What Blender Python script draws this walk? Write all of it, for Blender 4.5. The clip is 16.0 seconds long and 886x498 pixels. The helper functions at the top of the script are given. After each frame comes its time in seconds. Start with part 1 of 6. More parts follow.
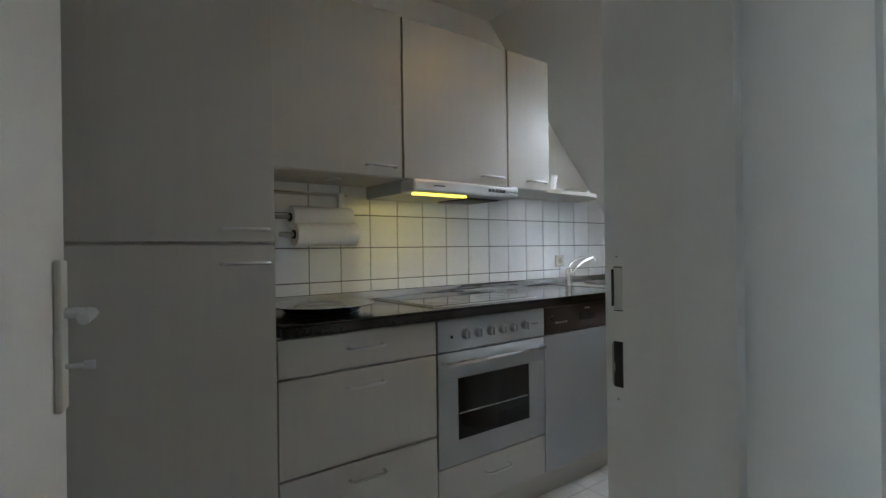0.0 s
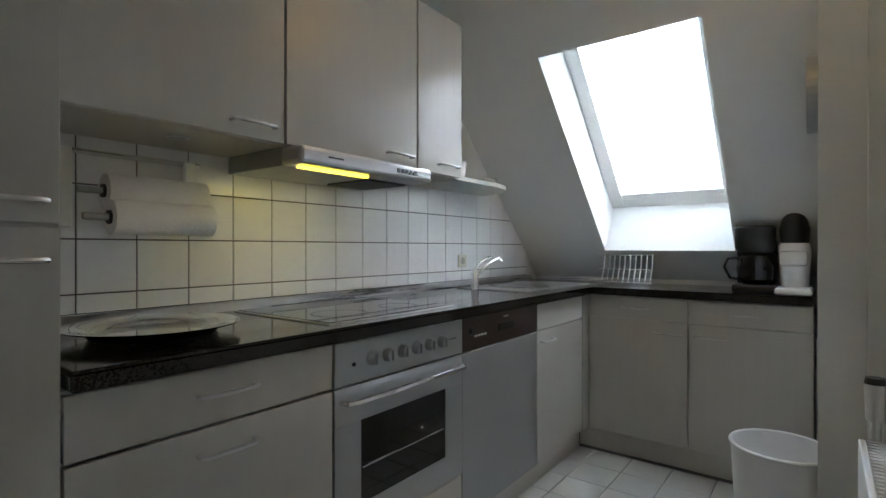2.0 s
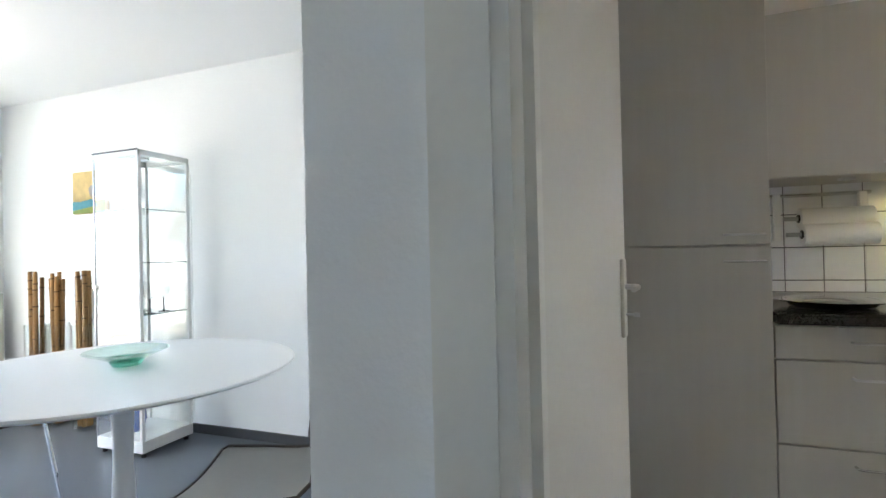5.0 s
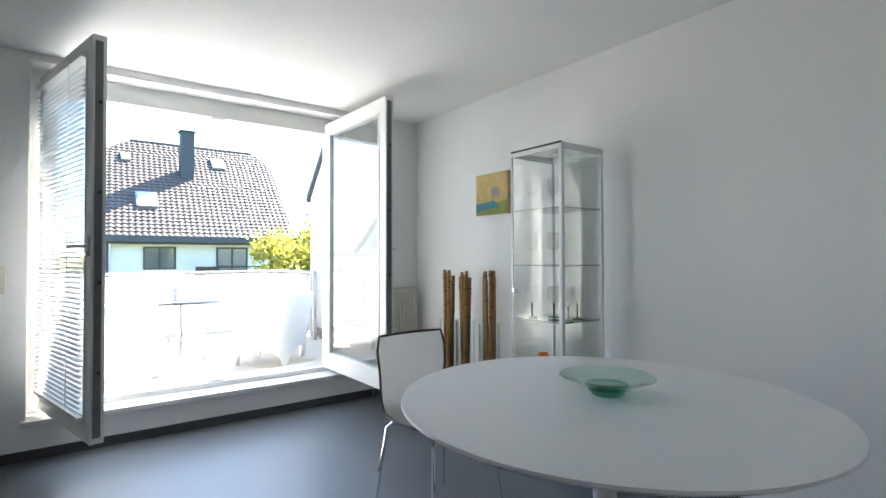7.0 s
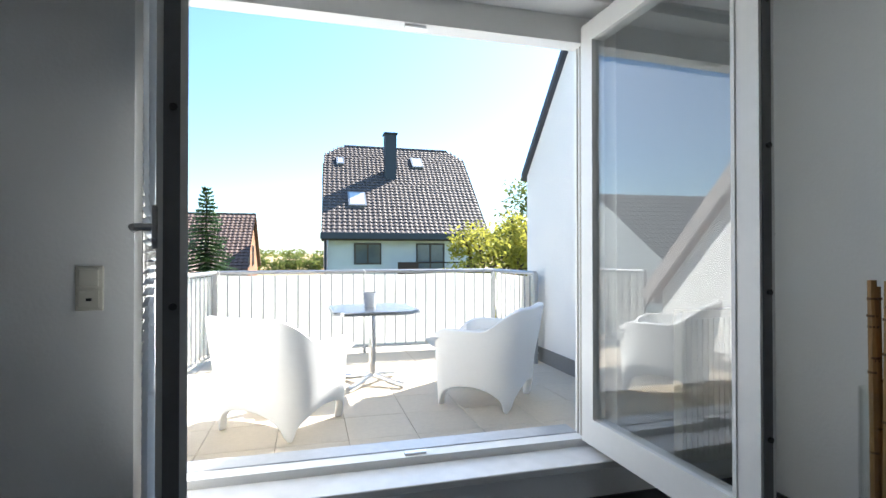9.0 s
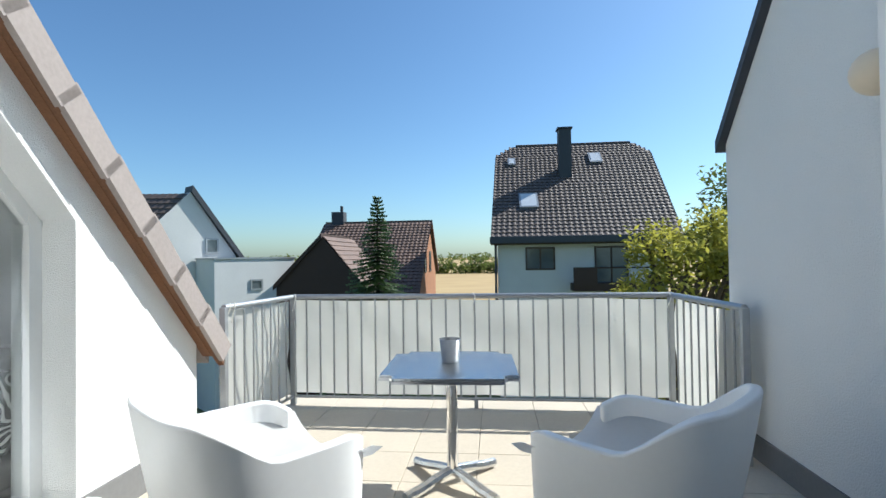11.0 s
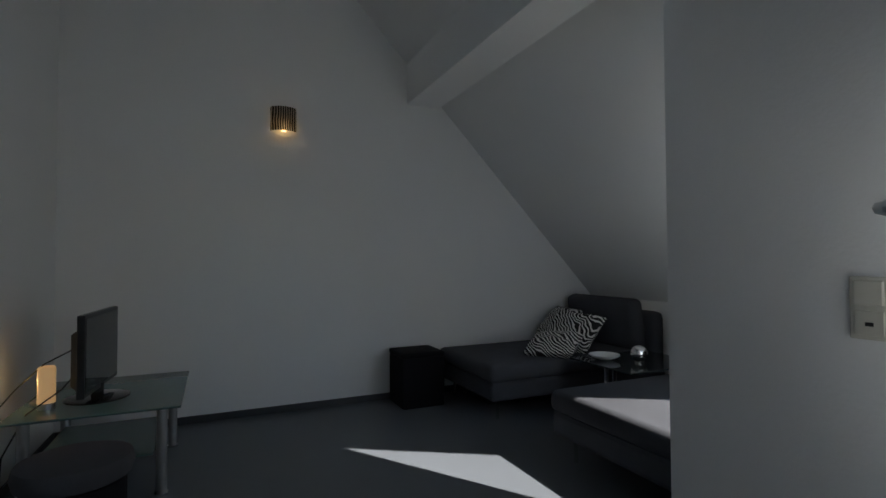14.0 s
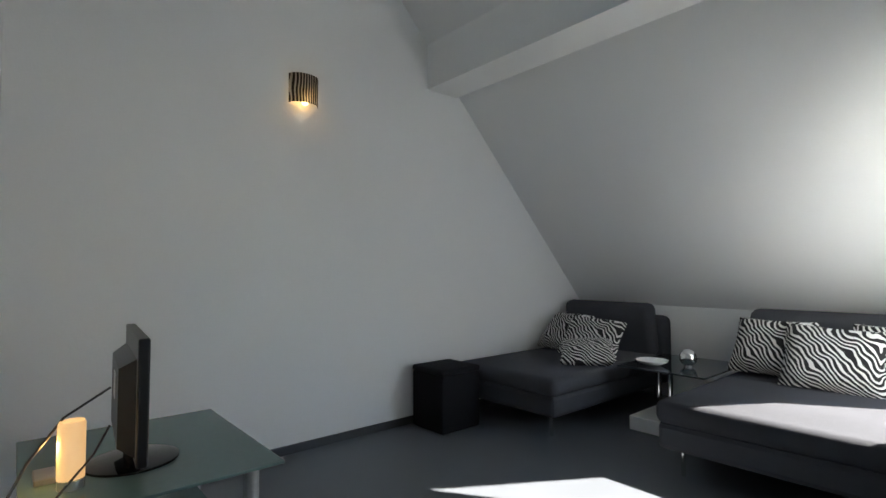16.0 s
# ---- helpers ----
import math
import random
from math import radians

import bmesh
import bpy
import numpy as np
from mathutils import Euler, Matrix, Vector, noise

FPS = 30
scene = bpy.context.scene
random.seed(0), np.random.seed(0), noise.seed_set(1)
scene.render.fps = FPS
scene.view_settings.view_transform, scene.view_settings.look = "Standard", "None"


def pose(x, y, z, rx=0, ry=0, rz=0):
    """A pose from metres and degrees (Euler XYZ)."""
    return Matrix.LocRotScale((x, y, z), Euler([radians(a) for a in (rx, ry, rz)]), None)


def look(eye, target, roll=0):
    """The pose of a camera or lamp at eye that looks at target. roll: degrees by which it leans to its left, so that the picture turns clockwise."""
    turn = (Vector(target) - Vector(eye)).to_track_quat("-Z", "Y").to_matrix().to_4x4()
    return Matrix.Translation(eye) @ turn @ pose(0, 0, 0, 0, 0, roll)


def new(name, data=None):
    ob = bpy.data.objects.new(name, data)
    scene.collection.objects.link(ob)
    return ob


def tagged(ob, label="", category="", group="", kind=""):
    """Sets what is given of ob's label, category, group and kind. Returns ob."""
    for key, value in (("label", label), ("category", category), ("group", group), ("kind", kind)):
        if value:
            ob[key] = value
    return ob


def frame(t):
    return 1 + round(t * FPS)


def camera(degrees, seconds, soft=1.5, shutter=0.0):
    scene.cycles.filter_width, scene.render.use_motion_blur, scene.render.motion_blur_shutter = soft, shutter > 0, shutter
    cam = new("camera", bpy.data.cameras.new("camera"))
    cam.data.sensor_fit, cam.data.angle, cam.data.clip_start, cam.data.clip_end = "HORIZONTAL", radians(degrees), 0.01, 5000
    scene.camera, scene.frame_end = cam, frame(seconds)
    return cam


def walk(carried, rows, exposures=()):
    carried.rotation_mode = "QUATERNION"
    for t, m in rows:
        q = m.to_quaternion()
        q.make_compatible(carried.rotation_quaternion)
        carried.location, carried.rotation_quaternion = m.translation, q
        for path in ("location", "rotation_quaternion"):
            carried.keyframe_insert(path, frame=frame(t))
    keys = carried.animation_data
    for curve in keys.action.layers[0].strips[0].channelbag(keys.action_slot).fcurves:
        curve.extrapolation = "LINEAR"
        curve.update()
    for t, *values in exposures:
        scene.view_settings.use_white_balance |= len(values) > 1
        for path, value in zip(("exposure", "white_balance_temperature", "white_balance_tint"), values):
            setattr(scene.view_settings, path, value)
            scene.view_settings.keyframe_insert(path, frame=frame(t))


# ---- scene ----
cam = camera(83.4, 16.0)
PATH = [
    (0, (0.153, 0.009, 1.139), (1.745, -1.202, 1.139), -0.8),
    (0.5, (0.428, -0.042, 1.136), (2.054, -1.206, 1.124), -0.3),
    (1, (0.639, -0.133, 1.141), (2.238, -1.335, 1.127), -0.2),
    (1.5, (0.68, -0.205, 1.153), (2.065, -1.647, 1.138), 0.3),
    (2, (0.613, -0.217, 1.125), (1.828, -1.806, 1.122), -0.0),
    (2.5, (0.498, -0.178, 1.111), (1.704, -1.773, 1.105), 0.1),
    (3, (0.364, -0.128, 1.097), (1.764, -1.556, 1.1), -0.4),
    (3.5, (0.209, -0.065, 1.116), (1.877, -1.167, 1.107), -0.7),
    (4, (0.044, 0.001, 1.154), (1.914, -0.707, 1.121), -0.4),
    (4.5, (-0.117, 0.046, 1.163), (1.878, -0.096, 1.15), -1.2),
    (5, (-0.48, 0.008, 1.161), (1.398, 0.696, 1.177), -1.3),
    (5.2, (-0.519, 0.052, 1.158), (1.27, 0.946, 1.184), -1.2),
    (7.3, (-0.43, 1.133, 1.194), (0.674, 2.8, 1.221), -0.2),
    (7.5, (-0.41, 1.292, 1.184), (0.628, 3.001, 1.208), -0.3),
    (8, (-0.29, 1.723, 1.201), (0.533, 3.546, 1.225), -0.3),
    (8.5, (-0.192, 2.181, 1.189), (0.409, 4.089, 1.211), -0.2),
    (8.7, (-0.147, 2.383, 1.189), (0.412, 4.303, 1.208), -0.1),
    (10.8, (0.635, 4.112, 1.273), (0.597, 6.111, 1.309), -0.8),
    (11, (0.676, 4.172, 1.303), (0.469, 6.161, 1.336), -0.8),
    (11.5, (0.673, 4.056, 1.29), (-0.004, 5.937, 1.338), -0.7),
    (12, (0.667, 3.711, 1.237), (-0.473, 5.353, 1.301), -1.1),
    (12.5, (0.648, 3.474, 1.224), (-0.924, 4.709, 1.27), -0.7),
    (13, (0.488, 3.337, 1.187), (-1.299, 4.235, 1.233), -0.5),
    (13.5, (0.185, 3.315, 1.199), (-1.636, 4.139, 1.242), -0.3),
    (14, (-0.126, 3.235, 1.188), (-1.944, 4.067, 1.239), -0.3),
    (14.5, (-0.418, 3.091, 1.217), (-2.202, 3.993, 1.277), -0.1),
    (15, (-0.682, 2.937, 1.204), (-2.383, 3.988, 1.26), -0.0),
    (15.5, (-0.982, 2.687, 1.209), (-2.546, 3.931, 1.269), -0.2),
    (16, (-1.232, 2.316, 1.148), (-2.745, 3.621, 1.236), -0.2),
]
EXPOSURES = [(0.0, 3.75, 6150, 8), (1.0, 3.75, 6200, 8), (2.0, 3.75, 6200, 8), (3.0, 4.0, 6300, 10), (3.6, 4.4, 6300, 10), (4.5, 4.6, 6350, 10), (5.2, 4.45, 6450, 10), (7.3, 3.05, 6450, 10), (8.0, 2.75, 6450, 10), (8.7, 2.15, 6300, 10), (10.8, 0.65, 5950, 6), (12.0, 0.2, 5950, 6), (12.6, 0.1, 5950, 6), (13.4, 0.75, 6200, 10), (14.0, 1.6, 6250, 10), (14.6, 2.65, 6450, 10), (16.0, 3.0, 6450, 10)]
walk(cam, [(t, look(eye, target, roll)) for t, eye, target, roll in PATH], EXPOSURES)

# ---- light ----
SUN_TO = Vector((1.0, 0.66, 1.06)).normalized()
world = bpy.data.worlds.new("world")
scene.world = world
world.use_nodes = True
wn = world.node_tree
sky = wn.nodes.new("ShaderNodeTexSky")
sky.sky_type = "NISHITA"
sky.sun_disc = False
sky.sun_elevation = math.asin(SUN_TO.z)
sky.sun_rotation = math.atan2(SUN_TO.x, SUN_TO.y)
sky.air_density, sky.dust_density, sky.ozone_density = 1.0, 0.8, 1.5
tint = wn.nodes.new("ShaderNodeMix")
tint.data_type, tint.blend_type = "RGBA", "MULTIPLY"
tint.inputs[0].default_value = 1.0
tint.inputs[7].default_value = (0.76, 0.95, 1.07, 1)
wn.links.new(sky.outputs[0], tint.inputs[6])
wn.links.new(tint.outputs[2], wn.nodes["Background"].inputs[0])
wn.nodes["Background"].inputs[1].default_value = 0.095
sun = new("sun", bpy.data.lights.new("sun", "SUN"))
sun.data.energy, sun.data.angle, sun.data.color = 5.0, radians(0.5), (1.0, 0.94, 0.85)
sun.matrix_world = look(SUN_TO * 60, (0, 0, 0))


def area_light(name, m, sx, sy, watts, color):
    ob = new(name, bpy.data.lights.new(name, "AREA"))
    ob.data.shape, ob.data.size, ob.data.size_y, ob.data.energy, ob.data.color = "RECTANGLE", sx, sy, watts, color
    ob.matrix_world = m
    return ob


# sky light in the openings: kitchen roof window, balcony door, gable window
area_light("skylight_daylight", look((1.32, -3.06, 2.0), (1.32, -2.06, 1.0)), 0.62, 1.2, 4.6, (0.95, 0.98, 1.0))
area_light("door_daylight", look((0.33, 5.25, 1.3), (0.33, 3.0, 1.0)), 1.86, 1.95, 3.0, (0.96, 0.98, 1.0))
area_light("gable_daylight", look((-1.27, 5.78, 0.85), (-3.0, 5.78, 0.6)), 0.6, 0.9, 0.8, (0.95, 0.97, 1.0))


def point_light(name, loc, watts, color, r=0.02):
    ob = new(name, bpy.data.lights.new(name, "POINT"))
    ob.data.energy, ob.data.color, ob.data.shadow_soft_size = watts, color, r
    ob.location = loc


area_light("hood_light", look((1.93, -1.27, 1.345), (2.05, -1.27, 1.0)), 0.3, 0.03, 0.028, (1.0, 0.78, 0.2))
area_light("kitchen_ceiling_light", look((0.9, -1.9, 2.33), (1.1, -1.7, 1.0)), 0.1, 0.1, 0.13, (1.0, 0.66, 0.28))
point_light("sconce_light", (-4.2, 3.72, 2.26), 0.02, (1.0, 0.65, 0.25))
point_light("table_lamp_light", (-3.23, 2.42, 0.6), 0.08, (1.0, 0.6, 0.2))


# ---- materials ----
def mat(name, color, rough=0.6, metal=0.0, grain=40.0, vary=0.06, bump=0.0, stretch=(1, 1, 1), big=1.5, spec=0.5, emit=None, power=0.0, bump_scale=None):
    m = bpy.data.materials.new(name)
    m.use_nodes = True
    n, l = m.node_tree.nodes, m.node_tree.links
    p = n["Principled BSDF"]
    p.inputs["Roughness"].default_value, p.inputs["Metallic"].default_value = rough, metal
    p.inputs["Specular IOR Level"].default_value = spec
    co = n.new("ShaderNodeNewGeometry") if stretch == (1, 1, 1) else n.new("ShaderNodeTexCoord")
    src = co.outputs["Position"] if stretch == (1, 1, 1) else co.outputs["Object"]
    mp = n.new("ShaderNodeMapping")
    mp.inputs["Scale"].default_value = stretch
    l.new(src, mp.inputs[0])
    fine, wide = n.new("ShaderNodeTexNoise"), n.new("ShaderNodeTexNoise")
    fine.inputs["Scale"].default_value, wide.inputs["Scale"].default_value = grain, big
    fine.inputs["Detail"].default_value, wide.inputs["Detail"].default_value = 5, 4
    l.new(mp.outputs[0], fine.inputs["Vector"]), l.new(mp.outputs[0], wide.inputs["Vector"])
    add = n.new("ShaderNodeMath")
    l.new(fine.outputs[0], add.inputs[0]), l.new(wide.outputs[0], add.inputs[1])
    rnd = n.new("ShaderNodeObjectInfo")
    mul = n.new("ShaderNodeMath")
    mul.operation = "MULTIPLY_ADD"
    l.new(rnd.outputs["Random"], mul.inputs[0])
    mul.inputs[1].default_value = 0.25
    l.new(add.outputs[0], mul.inputs[2])
    ramp = n.new("ShaderNodeMapRange")
    ramp.inputs[1].default_value, ramp.inputs[2].default_value = 0.6, 1.6
    ramp.inputs[3].default_value, ramp.inputs[4].default_value = 1 - vary, 1 + vary
    l.new(mul.outputs[0], ramp.inputs[0])
    mix = n.new("ShaderNodeMix")
    mix.data_type, mix.blend_type = "RGBA", "MULTIPLY"
    mix.inputs[0].default_value = 1
    mix.inputs[6].default_value = (*color, 1)
    l.new(ramp.outputs[0], mix.inputs[7])
    l.new(mix.outputs[2], p.inputs["Base Color"])
    rr = n.new("ShaderNodeMapRange")
    rr.inputs[3].default_value, rr.inputs[4].default_value = max(0.02, rough * 0.85), min(1, rough * 1.15)
    l.new(wide.outputs[0], rr.inputs[0])
    l.new(rr.outputs[0], p.inputs["Roughness"])
    if bump:
        b = n.new("ShaderNodeBump")
        b.inputs["Strength"].default_value, b.inputs["Distance"].default_value = bump, 0.01
        if bump_scale:
            bn = n.new("ShaderNodeTexNoise")
            bn.inputs["Scale"].default_value, bn.inputs["Detail"].default_value = bump_scale, 3
            l.new(mp.outputs[0], bn.inputs["Vector"])
            l.new(bn.outputs[0], b.inputs["Height"])
        else:
            l.new(fine.outputs[0], b.inputs["Height"])
        l.new(b.outputs[0], p.inputs["Normal"])
    if emit:
        p.inputs["Emission Color"].default_value, p.inputs["Emission Strength"].default_value = (*emit, 1), power
    return m


def glass_mat(name, tint, gloss=1.0, ior=1.5):
    m = bpy.data.materials.new(name)
    m.use_nodes = True
    n, l = m.node_tree.nodes, m.node_tree.links
    n.remove(n["Principled BSDF"])
    tr, gl, fr, mx, pw, ma = (n.new("ShaderNode" + k) for k in ("BsdfTransparent", "BsdfGlossy", "LayerWeight", "MixShader", "Math", "Math"))
    tr.inputs[0].default_value = (*tint, 1)
    gl.inputs["Roughness"].default_value = 0.0
    fr.inputs[0].default_value = 0.5
    base = ((ior - 1) / (ior + 1)) ** 2
    pw.operation, ma.operation = "POWER", "MULTIPLY_ADD"
    pw.inputs[1].default_value, ma.inputs[1].default_value, ma.inputs[2].default_value = 3.6, 0.85 * gloss, base * gloss
    l.new(fr.outputs["Facing"], pw.inputs[0]), l.new(pw.outputs[0], ma.inputs[0])
    l.new(ma.outputs[0], mx.inputs[0]), l.new(tr.outputs[0], mx.inputs[1]), l.new(gl.outputs[0], mx.inputs[2])
    l.new(mx.outputs[0], n["Material Output"].inputs[0])
    return m


def zebra_mat(name, dark, light, scale, direction="DIAGONAL", distort=9.0):
    m = mat(name, light, 0.85, grain=90, bump=0.15)
    n, l = m.node_tree.nodes, m.node_tree.links
    w = n.new("ShaderNodeTexWave")
    w.inputs["Scale"].default_value, w.inputs["Distortion"].default_value = scale, distort
    w.bands_direction = direction
    w.inputs["Detail"].default_value, w.inputs["Detail Scale"].default_value = 1.0, 0.45
    tc = n.new("ShaderNodeTexCoord")
    l.new(tc.outputs["Object"], w.inputs["Vector"])
    c = n.new("ShaderNodeValToRGB")
    c.color_ramp.elements[0].position, c.color_ramp.elements[1].position = 0.6, 0.66
    c.color_ramp.elements[0].color, c.color_ramp.elements[1].color = (*dark, 1), (*light, 1)
    l.new(w.outputs[0], c.inputs[0])
    l.new(c.outputs[0], n["Principled BSDF"].inputs["Base Color"])
    return m


def cloth_mat(name, color, vary=0.02):
    m = mat(name, color, 0.8, grain=3, vary=vary)
    n, l = m.node_tree.nodes, m.node_tree.links
    tl, mx = n.new("ShaderNodeBsdfTranslucent"), n.new("ShaderNodeMixShader")
    tl.inputs[0].default_value = (*color, 1)
    mx.inputs[0].default_value = 0.6
    l.new(n["Principled BSDF"].outputs[0], mx.inputs[1]), l.new(tl.outputs[0], mx.inputs[2])
    l.new(mx.outputs[0], n["Material Output"].inputs[0])
    return m


def ground_mat():
    m = mat("ground_soil", (0.1, 0.13, 0.05), 0.95, grain=0.6, vary=0.35, big=0.05)
    n, l = m.node_tree.nodes, m.node_tree.links
    g, s, r, mx, nz = (n.new("ShaderNode" + k) for k in ("NewGeometry", "SeparateXYZ", "MapRange", "Mix", "TexNoise"))
    l.new(g.outputs["Position"], s.inputs[0])
    l.new(s.outputs["Y"], r.inputs[0])
    r.inputs[1].default_value, r.inputs[2].default_value = 70, 78
    mx.data_type = "RGBA"
    l.new(r.outputs[0], mx.inputs[0])
    old = n["Principled BSDF"].inputs["Base Color"].links[0].from_socket
    l.new(old, mx.inputs[6])
    nz.inputs["Scale"].default_value = 0.12
    l.new(g.outputs["Position"], nz.inputs["Vector"])
    c = n.new("ShaderNodeValToRGB")
    c.color_ramp.elements[0].color, c.color_ramp.elements[1].color = (0.36, 0.24, 0.1, 1), (0.5, 0.36, 0.17, 1)
    l.new(nz.outputs[0], c.inputs[0])
    l.new(c.outputs[0], mx.inputs[7])
    l.new(mx.outputs[2], n["Principled BSDF"].inputs["Base Color"])
    return m


